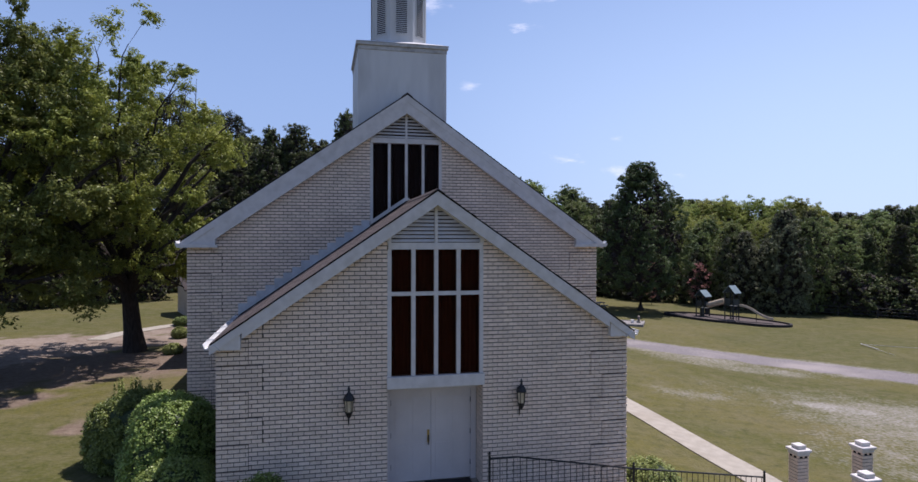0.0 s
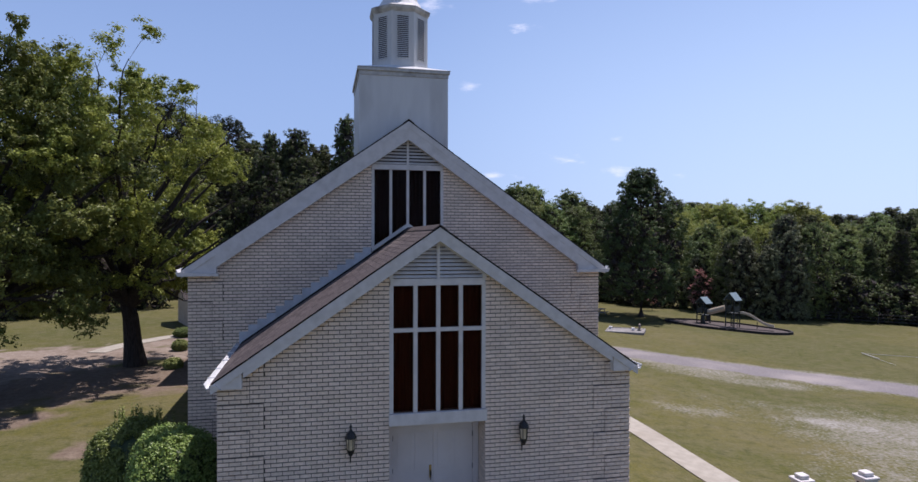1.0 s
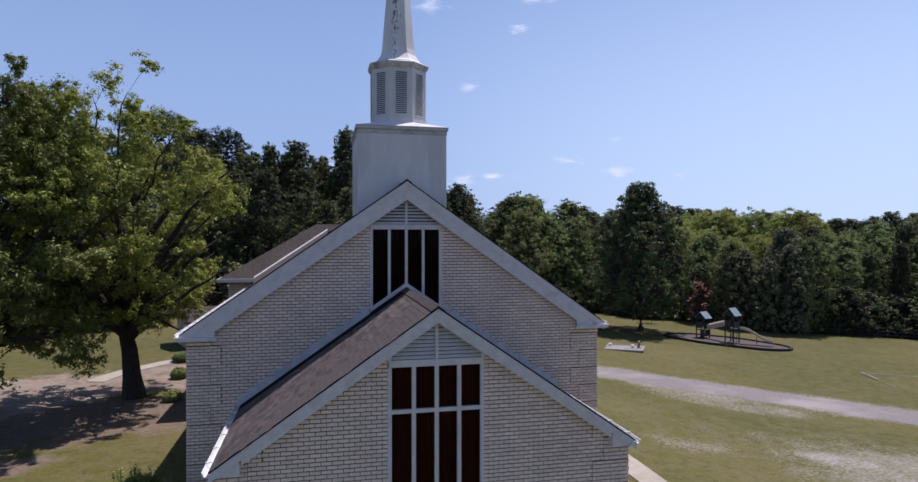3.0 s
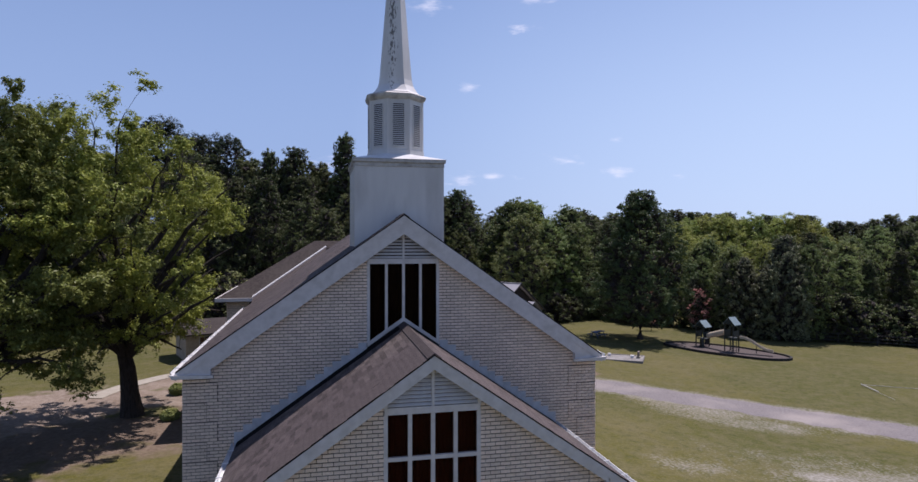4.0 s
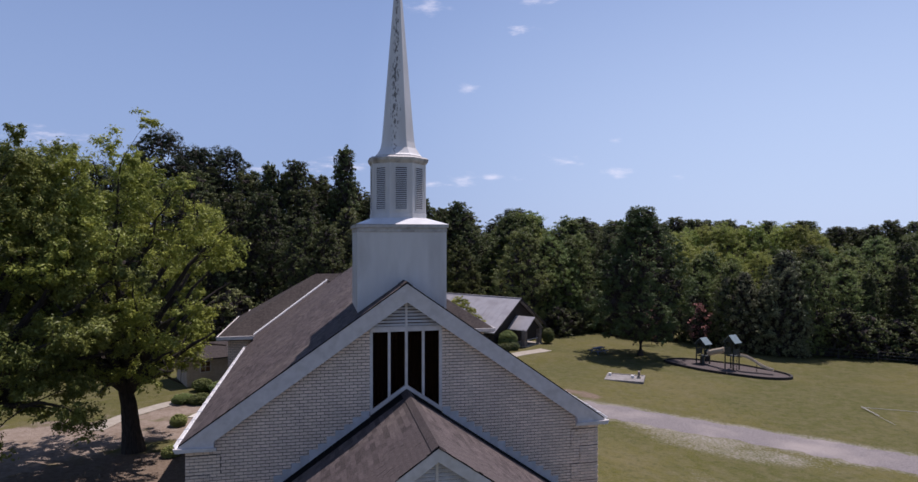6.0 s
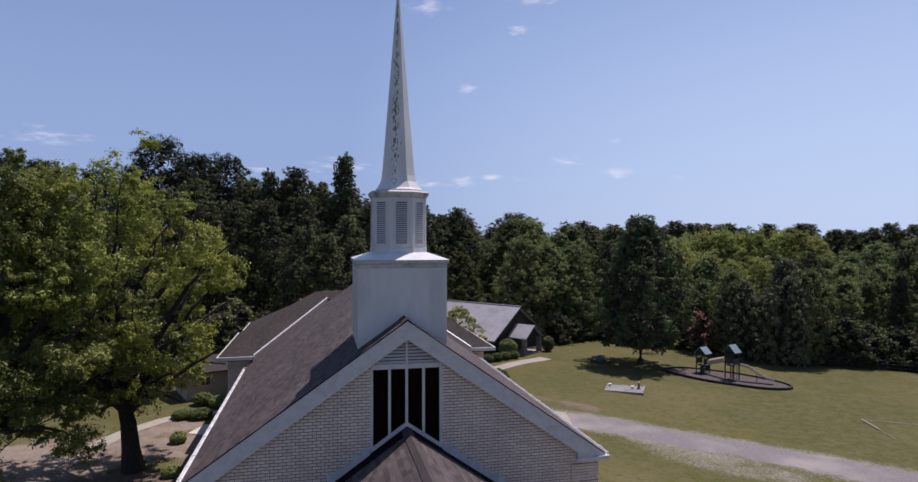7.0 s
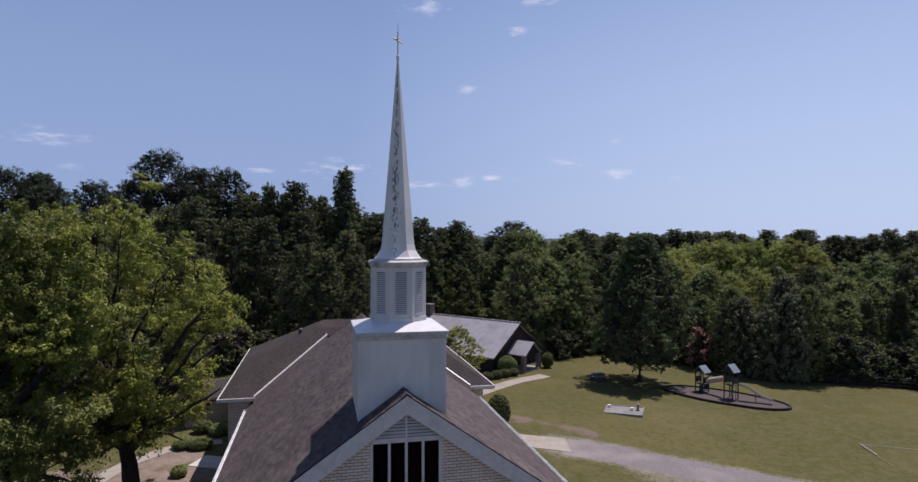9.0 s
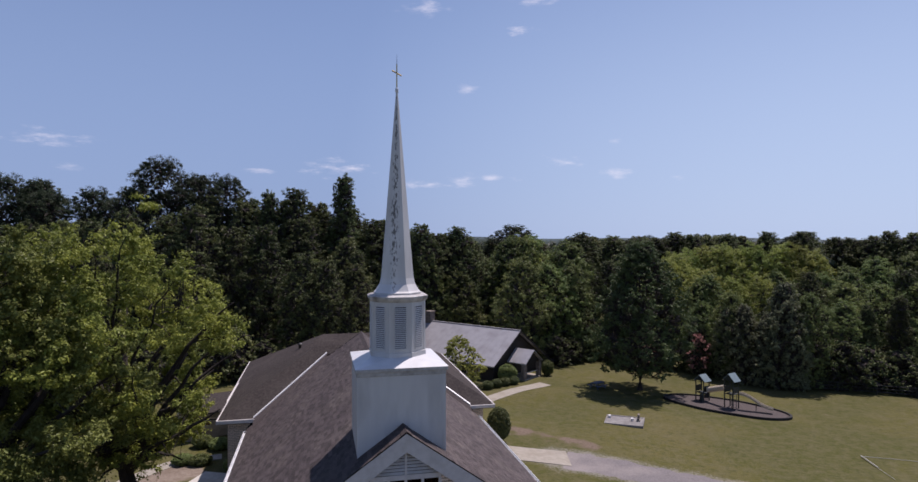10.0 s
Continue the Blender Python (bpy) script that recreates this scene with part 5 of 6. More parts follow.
def woods():
    """The tree belts round the lawn, copied from a few grown trees."""
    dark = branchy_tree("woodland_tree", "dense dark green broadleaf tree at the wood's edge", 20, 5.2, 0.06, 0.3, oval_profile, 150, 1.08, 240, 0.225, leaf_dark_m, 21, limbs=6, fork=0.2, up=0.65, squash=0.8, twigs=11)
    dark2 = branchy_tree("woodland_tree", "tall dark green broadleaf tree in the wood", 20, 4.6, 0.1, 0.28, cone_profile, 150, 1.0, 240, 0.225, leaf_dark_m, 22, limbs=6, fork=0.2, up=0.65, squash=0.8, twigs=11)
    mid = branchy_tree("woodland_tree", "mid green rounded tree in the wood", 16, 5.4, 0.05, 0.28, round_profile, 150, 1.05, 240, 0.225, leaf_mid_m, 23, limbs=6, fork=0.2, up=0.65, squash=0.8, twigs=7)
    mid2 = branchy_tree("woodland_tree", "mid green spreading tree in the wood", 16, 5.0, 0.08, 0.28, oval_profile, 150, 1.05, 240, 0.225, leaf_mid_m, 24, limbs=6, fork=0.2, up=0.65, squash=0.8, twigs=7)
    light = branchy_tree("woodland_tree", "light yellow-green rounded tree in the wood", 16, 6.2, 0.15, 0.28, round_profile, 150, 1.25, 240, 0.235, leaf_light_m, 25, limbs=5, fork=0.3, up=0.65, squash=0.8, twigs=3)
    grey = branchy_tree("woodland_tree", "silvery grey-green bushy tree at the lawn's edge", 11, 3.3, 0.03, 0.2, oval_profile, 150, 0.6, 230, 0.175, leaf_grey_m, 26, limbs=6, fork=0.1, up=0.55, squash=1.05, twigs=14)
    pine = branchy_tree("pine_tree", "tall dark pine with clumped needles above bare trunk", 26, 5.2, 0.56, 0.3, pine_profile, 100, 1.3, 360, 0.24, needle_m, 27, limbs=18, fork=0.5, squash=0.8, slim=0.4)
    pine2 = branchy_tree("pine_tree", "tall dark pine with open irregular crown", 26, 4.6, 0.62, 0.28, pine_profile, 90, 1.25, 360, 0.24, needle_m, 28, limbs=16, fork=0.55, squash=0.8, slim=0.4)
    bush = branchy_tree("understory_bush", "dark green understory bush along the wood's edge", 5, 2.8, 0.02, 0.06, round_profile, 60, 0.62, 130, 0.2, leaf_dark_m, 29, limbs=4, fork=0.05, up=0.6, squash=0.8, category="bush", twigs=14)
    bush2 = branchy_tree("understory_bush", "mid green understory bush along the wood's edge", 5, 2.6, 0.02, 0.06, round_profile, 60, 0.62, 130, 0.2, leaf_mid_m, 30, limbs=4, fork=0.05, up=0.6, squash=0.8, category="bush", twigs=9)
    russet = branchy_tree("small_russet_tree", "small slender pink-russet leaved tree before the wood", 5.5, 1.5, 0.2, 0.07, oval_profile, 34, 0.36, 60, 0.16, red_leaf_m, 31, limbs=5, fork=0.2, twigs=1)
    used = set()
    rng = random.Random(77)

    def put(tree, x, y, top, native, spread=1.0):
        """A tree of that kind whose top reaches a height above the door sill."""
        lx, ly = (x - 23.3) * 0.609 - (y - 65.0) * 0.793, (x - 23.3) * 0.793 + (y - 65.0) * 0.609
        if (-20 < lx < 4 and -16 < ly < 8.0):
            return None
        k = (top - gz(x, y)) / native
        turn = rng.uniform(0, 360)
        if tree not in used:
            used.add(tree)
            return stand(tree, x, y, k * spread, turn, k)
        return again(tree, x, y, k * spread, turn, k)

    def belt(kinds, pts, count, jitter, shrink=(0.8, 1.0), spread=1.0):
        """Trees along a line whose points carry the height of the tops."""
        lens = [math.dist(a[:2], b[:2]) for a, b in zip(pts, pts[1:])]
        for i in range(count):
            d = sum(lens) * (i + 0.5 + rng.uniform(-0.3, 0.3)) / count
            j = 0
            while j < len(lens) - 1 and d > lens[j]:
                d -= lens[j]
                j += 1
            f = min(1.0, max(0.0, d / lens[j]))
            a, b = pts[j], pts[j + 1]
            x, y, t = (a[k] + (b[k] - a[k]) * f for k in range(3))
            tree, native = kinds[rng.randrange(len(kinds))]
            x, y = x + rng.uniform(-jitter, jitter), y + rng.uniform(-jitter, jitter)
            g = gz(x, y)
            put(tree, x, y, g + (t - g) * rng.uniform(*shrink), native, spread)

    D, D2, M, M2, L, G, P, P2, B, B2 = (dark, 20), (dark2, 20), (mid, 16), (mid2, 16), (light, 16), (grey, 11), (pine, 26), (pine2, 26), (bush, 5), (bush2, 5)
    # skyline trees that stand out
    put(pine, -26.8, 93.4, 27.3, 26)
    put(pine2, -21.4, 92.1, 24.6, 26, 1.1)
    put(pine, -16.7, 90.0, 24.4, 26, 0.95)
    put(pine2, -31.6, 95.5, 22.8, 26)
    put(dark2, 1.3, 84.0, 24.2, 20, 0.8)
    put(dark, -6.0, 85.4, 22.2, 20, 0.85)
    put(dark2, -9.8, 86.3, 21.8, 20, 0.8)
    for x, y, top in ((-13.0, 89.0, 20.8), (-7.0, 88.0, 20.6), (-2.6, 87.0, 20.2), (5.8, 85.0, 17.6), (-18.5, 88.5, 21.0)):
        put(dark, x, y, top, 20, 1.05)
    put(mid, 31.4, 92.6, 15.0, 16)
    belt([D, D2, D], [(-8, 80, 17.5), (4, 90, 17.5), (16, 92, 16.5), (26, 90, 15.0)], 9, 1.5, (0.92, 1.0), 1.0)
    belt([D, M, D], [(-6, 74, 12.5), (2, 82, 12.5), (12, 86, 12.0), (22, 84, 11.5)], 9, 1.2, (0.85, 1.0), 1.0)
    put(pine, 48.6, 147.2, 18.2, 26, 1.6)
    belt([P, P2], [(-70, 108, 24.5), (-49, 105.6, 25.4), (-36, 99.6, 23.0)], 9, 2.0, (0.9, 1.02))
    belt([D], [(-15, 87, 20.8), (-9, 88, 21.0), (3.5, 88, 19.6), (9, 87, 17.8), (22, 88.6, 16.6)], 11, 1.5, (0.9, 1.0), 0.9)
    belt([D, D, D2], [(-50, 84, 17.5), (-28, 74, 18.0), (-17.5, 69, 18.6), (-9, 69, 17.5), (-3, 63, 13.5), (4, 66, 12.5)], 14, 1.5, (0.9, 1.0), 1.0)
    belt([D, D2], [(-44, 92, 19), (-24, 82, 18.5), (-8, 78, 17), (6, 77, 15), (18, 80, 14)], 12, 2.5, (0.85, 1.0), 1.0)
    belt([L, M, M2], [(26, 91, 14.4), (38, 93.4, 14.6), (42, 88.6, 12.9)], 6, 1.5, (0.95, 1.02))
    belt([M, M2, D], [(15, 76, 13.0), (22.8, 74.5, 12.0), (33.4, 75.8, 11.6), (45, 80, 11.4), (52, 78, 10.5)], 11, 1.5, (0.85, 1.02))
    belt([L], [(57, 90, 10.8), (70, 102.5, 11.6), (82, 102, 12.9), (94, 99, 12.4), (100, 95, 11.8)], 12, 1.5, (0.95, 1.03))
    belt([M, M2, L], [(56, 80, 8.5), (68, 84, 9.0), (84, 82, 9.5), (92, 78, 9.0)], 9, 2.5, (0.85, 1.0))
    belt([G, G, G, M2], [(49.5, 66.0, 6.4), (51.2, 61.5, 7.8), (53.1, 57.0, 8.6), (55.7, 55.2, 8.0), (58.2, 52.6, 6.4)], 12, 1.5, (0.55, 1.08), 0.85)
    belt([D, D2, M2], [(62, 60.0, 6.6), (70, 56, 7.6), (74, 51.5, 9.2), (79, 46, 10.2), (86, 40, 10)], 9, 1.6, (0.8, 1.02))
    belt([M, D, M2], [(72, 68, 9.5), (84, 64, 10), (94, 56, 10.5)], 8, 2.5, (0.85, 1.0))
    belt([M2, M, D2], [(98, 90, 10.2), (116, 94, 11.0), (132, 88, 11.5)], 8, 3.0, (0.85, 1.02), 1.1)
    belt([P, D, D, D2, D], [(12, 153, 17.0), (31, 154, 16.4), (68, 151, 15.4), (88, 172, 15.0), (125, 194, 15.6)], 30, 4.0, (0.88, 1.02), 1.3)
    belt([P2, D, D, D, D], [(125, 194, 15.4), (156, 198, 16.6), (199, 193, 16.4), (212, 176, 17.0), (240, 160, 17)], 36, 5.0, (0.88, 1.04), 1.4)
    belt([D, D, D, D2], [(66, 152, 16.6), (92, 141, 16.0), (118, 152, 16.4)], 14, 3.0, (0.9, 1.03), 1.4)
    belt([D, D2, M], [(-48, 44, 12.5), (-32, 51, 13.0), (-21, 57, 13.0)], 6, 1.5, (0.85, 1.0), 0.9)
    # understory that closes the foot of the wood
    belt([B, B, B2], [(-48, 39, 3.2), (-34, 44, 3.4), (-25, 48.5, 3.2), (-18, 53.5, 3.0)], 10, 1.2, (0.7, 1.2), 1.1)
    belt([B, B, B2], [(-60, 76, 3.0), (-30, 66, 3.6), (-16, 63, 3.8), (-4, 58, 3.4)], 15, 1.6, (0.7, 1.3), 1.1)
    belt([B], [(-2, 60, 3.0), (8, 70, 2.6), (28, 71, 0.8), (38, 72, 1.0), (47, 68, 0.6)], 14, 1.3, (0.7, 1.3), 1.1)
    belt([B, B, B, B2], [(48, 68, 0.8), (52, 60, 0.6), (57, 54.5, 0.4), (64, 54.8, 0.2), (72, 49, 0.0), (82, 40, 0.5)], 20, 0.9, (0.7, 1.3), 1.1)
    belt([B, B, B2], [(31, 74, 0.6), (36, 76, 1.4), (41, 77, 1.2)], 7, 1.0, (0.8, 1.3), 1.2)
    put(russet, 47.4, 62.0, 1.9, 5.5)
    put(russet, 41.2, 63.5, 2.0, 5.5, 0.8)


woods()


def far_woods():
    """Rolling distant woodland to the horizon."""
    rng = np.random.default_rng(9)
    mids, radii = [], []
    for _ in range(1500):
        d = rng.uniform(230, 900)
        a = rng.uniform(-1.0, 1.35)
        x, y = d * math.sin(a), d * math.cos(a)
        g = gz(x, y)
        t = 13 + rng.normal() * 1.6
        s = rng.uniform(4, 7)
        mids.append((x, y, g + t))
        radii.append((s, s, s * 0.9))
        mids.append((x + rng.normal() * 2, y + rng.normal() * 2, g + t * 0.5))
        radii.append((s * 1.1, s * 1.1, 6))
    ob = leaf_cloud("distant_woods", mids, radii, 46, 2.2, far_leaf_m, None, 10, 0.4, 0.8)
    tagged(ob, "distant dark green woodland to the horizon", "woods", kind="stuff")
    bm = bmesh.new()
    rows = []
    for i in range(121):
        a = -1.2 + 2.7 * i / 120
        h = 14 + 4 * math.sin(a * 5 + 1) + 2.2 * math.sin(a * 13) + 1.2 * math.sin(a * 31)
        rows.append([bm.verts.new((r * math.sin(a), r * math.cos(a), z)) for r, z in ((1200, -9), (1300, h * 0.85), (1700, h + 4), (2400, -9))])
    for p, q in zip(rows, rows[1:]):
        for k in range(3):
            bm.faces.new((p[k], q[k], q[k + 1], p[k + 1]))
    ob = part("backdrop", bm, far_leaf_m)
    tagged(ob, "low wooded hills on the horizon", "hills", kind="structure")


far_woods()


def shrub(x, y, top, rx, ry, seed, label, mat=shrub_m, leaf=0.062, name="shrub", group="", dense=1.0, sink=0.0, sprigs=0):
    """A clipped evergreen: a dark inner ball that stands for its shade, and a close skin of small leaves."""
    z0 = gz(x, y) - sink
    h = top - z0
    sh = thing(name, label, "shrub", (x, y, z0), group=group)
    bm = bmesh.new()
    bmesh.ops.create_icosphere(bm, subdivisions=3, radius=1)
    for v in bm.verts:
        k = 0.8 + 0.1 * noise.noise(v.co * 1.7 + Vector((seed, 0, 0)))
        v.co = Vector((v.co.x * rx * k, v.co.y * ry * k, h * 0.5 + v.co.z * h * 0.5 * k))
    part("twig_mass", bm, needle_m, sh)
    rng = np.random.default_rng(seed)
    n = int(17 * rx * ry * h ** 0.5 * 16 * dense) + 140
    d = rng.normal(size=(n, 3))
    d /= np.linalg.norm(d, axis=1)[:, None]
    lump = np.array([0.9 + 0.1 * noise.noise(Vector(q) * 1.7 + Vector((seed, 0, 0))) for q in d])[:, None]
    mids = d * lump * np.array([rx, ry, h / 2]) * 0.97 + np.array([0, 0, h / 2])
    mids = mids[mids[:, 2] > 0.05]
    leaf_cloud("leaves", mids, np.full((len(mids), 3), 0.13), 44, leaf, mat, sh, seed, 0.5, 0.6, 0.2)
    if sprigs:
        top_ = np.array([(rng.uniform(-0.5, 0.9) * rx, rng.uniform(-0.4, 0.4) * ry, 0) for _ in range(sprigs)])
        top_[:, 2] = h * (0.5 + 0.5 * np.sqrt(np.clip(1 - (top_[:, 0] / rx) ** 2 - (top_[:, 1] / ry) ** 2, 0.2, 1))) + 0.05
        tagged(leaf_cloud("sprig_growth", top_, np.tile((0.05, 0.05, 0.26), (sprigs, 1)), 46, leaf, mat, sh, seed + 7, 0.4, 0.5, 0.1), kind="stuff")
    return sh


shrub(-7.35, 6.0, 1.15, 1.42, 1.35, 1, "large rounded glossy green holly shrub beside the porch", dense=1.2, sink=0.7, sprigs=26)
shrub(-5.62, 2.5, 1.93, 1.15, 1.5, 2, "rounded glossy green holly shrub at the church wall", dense=1.3, sink=0.5)
shrub(-5.2, 0.75, 0.88, 0.95, 0.75, 3, "low clipped green shrub beside the porch")
shrub(-3.4, -0.72, 0.92, 0.8, 0.55, 4, "low clipped green shrub before the porch wall")
shrub(5.3, 0.75, 0.02, 0.75, 0.85, 5, "low dark green shrub at the porch corner", leaf_mid_m)
shrub(11.8, 35.9, 1.05, 1.0, 0.98, 6, "dark green egg-shaped evergreen by the drive", leaf_dark_m, 0.12)
for k, (sx, sy, st) in enumerate(((-10.4, 33.2, -0.25), (-11.6, 33.6, -0.3), (-9.6, 36.2, -0.1), (-10.9, 36.9, 0.0))):
    shrub(sx, sy, st, 0.75, 0.7, 10 + k, "low yellow-green shrub beside the church", leaf_mid_m, 0.1, group="shrubs by the side door")
for k, (sx, sy, st) in enumerate(((-9.9, 22.3, -0.35), (-7.6, 20.6, -0.45), (-6.9, 17.4, -0.25), (-10.8, 28.2, -0.3), (-8.2, 31.6, -0.1))):
    shrub(sx, sy, st, 0.45, 0.45, 20 + k, "small dark green shrub at the wall foot", leaf_mid_m, 0.09)


# ---- playground ----
def playground():
    pit = thing("play_area", "oval bed of brown mulch with a black border", "play area", (40.7, 47.2, 0), math.degrees(math.atan2(-0.745, 0.667)))
    n = 48
    inv = pit.matrix_world
    z = [gz(*(inv @ Vector((6.45 * math.cos(2 * math.pi * i / n), 3.2 * math.sin(2 * math.pi * i / n), 0))).xy) for i in range(n)]
    bm = bmesh.new()
    centre = bm.verts.new((0, 0, sum(z) / n + 0.12))
    ring = [bm.verts.new((6.35 * math.cos(2 * math.pi * i / n), 3.1 * math.sin(2 * math.pi * i / n), z[i] + 0.1)) for i in range(n)]
    for i in range(n):
        bm.faces.new((centre, ring[i], ring[(i + 1) % n]))
    part("mulch", bm, mulch_m, pit)
    for i in range(n):
        a, b = 2 * math.pi * i / n, 2 * math.pi * (i + 0.96) / n
        j = (i + 1) % n
        bm = bmesh.new()
        vs = []
        for ang, zz in ((a, z[i]), (b, z[j])):
            for r in (1.0, 1.035):
                for dz in (-0.1, 0.26):
                    vs.append(bm.verts.new((6.35 * r * math.cos(ang), 3.1 * r * math.sin(ang), zz + dz)))
        for q in ((0, 1, 3, 2), (4, 6, 7, 5), (1, 5, 7, 3), (0, 4, 5, 1), (2, 3, 7, 6)):
            bm.faces.new([vs[k] for k in q])
        bmesh.ops.recalc_face_normals(bm, faces=bm.faces[:])
        part("border_timber", bm, rubber_m, pit)

    play = thing("play_structure", "twin-tower climbing frame with pale teal roofs and tan slides", "play structure", (0.4, 0, gz(40, 47.5) + 0.12))

    def tower(x, y, deck, eave, peak, turn):
        m = Matrix.Translation((x, y, 0)) @ Matrix.Rotation(radians(turn), 4, "Z")

        def add(name, bm, mat, label=""):
            bmesh.ops.transform(bm, matrix=m, verts=bm.verts)
            return part(name, bm, mat, play, label)
        w = 0.5
        for sx in (-w, w):
            for sy in (-w, w):
                add("post", tube([(sx, sy, -0.1), (sx, sy, eave)], [0.065, 0.065], 8), green_post_m)
        add("deck", box(-w, w, -w, w, deck - 0.06, deck, 0.01), green_post_m)
        for s in (-1, 1):
            bm = slab([(-0.6, 0, peak), (0.6, 0, peak), (0.6, s * 0.74, eave - 0.1), (-0.6, s * 0.74, eave - 0.1)], 0.05)
            add("roof_panel", bm, teal_roof_m)
            add("barrier", box(-w, w, s * w - 0.02, s * w + 0.02, deck + 0.1, deck + 0.75, 0.008), green_post_m)
        for s in (-1, 1):
            bm = prism([(-0.66, eave - 0.05), (0.66, eave - 0.05), (0, peak - 0.09)], s * 0.5 - 0.015, s * 0.5 + 0.015)
            bmesh.ops.rotate(bm, cent=(0, 0, 0), matrix=Matrix.Rotation(radians(90), 3, "Z"), verts=bm.verts)
            add("gable_panel", bm, green_post_m)

    tower(39.4, 49.9, 0.95, 2.35, 2.95, 20)
    tower(40.7, 46.6, 1.5, 3.0, 3.7, 20)
    # wavy tan slide, ending low
    bm = bmesh.new()
    a, b = Vector((41.3, 46.1, 1.5)), Vector((43.7, 43.9, 0.22))
    side = (b - a).cross(Vector((0, 0, 1))).normalized()
    rows = []
    for i in range(15):
        f = i / 14
        p = a.lerp(b, f) + Vector((0, 0, 0.16 * math.sin(f * 2 * math.pi) * (1 - 0.3 * f)))
        rows.append([bm.verts.new(p + side * e + Vector((0, 0, dz))) for e, dz in ((-0.3, 0.2), (-0.25, 0.02), (0.25, 0.02), (0.3, 0.2), (0.33, 0.2), (0.28, -0.03), (-0.28, -0.03), (-0.33, 0.2))])
    for p, q in zip(rows, rows[1:]):
        for k in range(8):
            bm.faces.new((p[k], p[(k + 1) % 8], q[(k + 1) % 8], q[k]))
    part("slide", bm, slide_m, play, "tan wavy plastic slide")
    part("slide_leg", tube([(42.5, 45.0, 0.7), (42.5, 45.0, -0.05)], [0.04, 0.04], 6), green_post_m, play)
    part("crawl_tube", tube([(39.65, 49.3, 1.3), (40.0, 48.4, 1.62), (40.35, 47.3, 1.98)], [0.31, 0.31, 0.31], 12), slide_m, play, "tan crawl tube between the towers")
    part("climber_panel", box(38.75, 39.05, 49.1, 49.5, 0, 0.9, 0.02), green_post_m, play)
    part("play_panel", box(39.9, 40.5, 50.2, 50.3, 0.1, 0.85, 0.02), rubber_m, play)
    part("ladder_side", tube([(40.25, 46.0, 0), (40.5, 46.25, 1.5)], [0.03, 0.03], 6), green_post_m, play)
    part("ladder_side", tube([(40.6, 45.7, 0), (40.85, 45.95, 1.5)], [0.03, 0.03], 6), green_post_m, play)
    for k in range(5):
        f = (k + 0.7) / 5.5
        part("rung", tube([(40.25 + 0.25 * f, 46.0 + 0.25 * f, 1.5 * f), (40.6 + 0.25 * f, 45.7 + 0.25 * f, 1.5 * f)], [0.02, 0.02], 5), green_post_m, play)


playground()


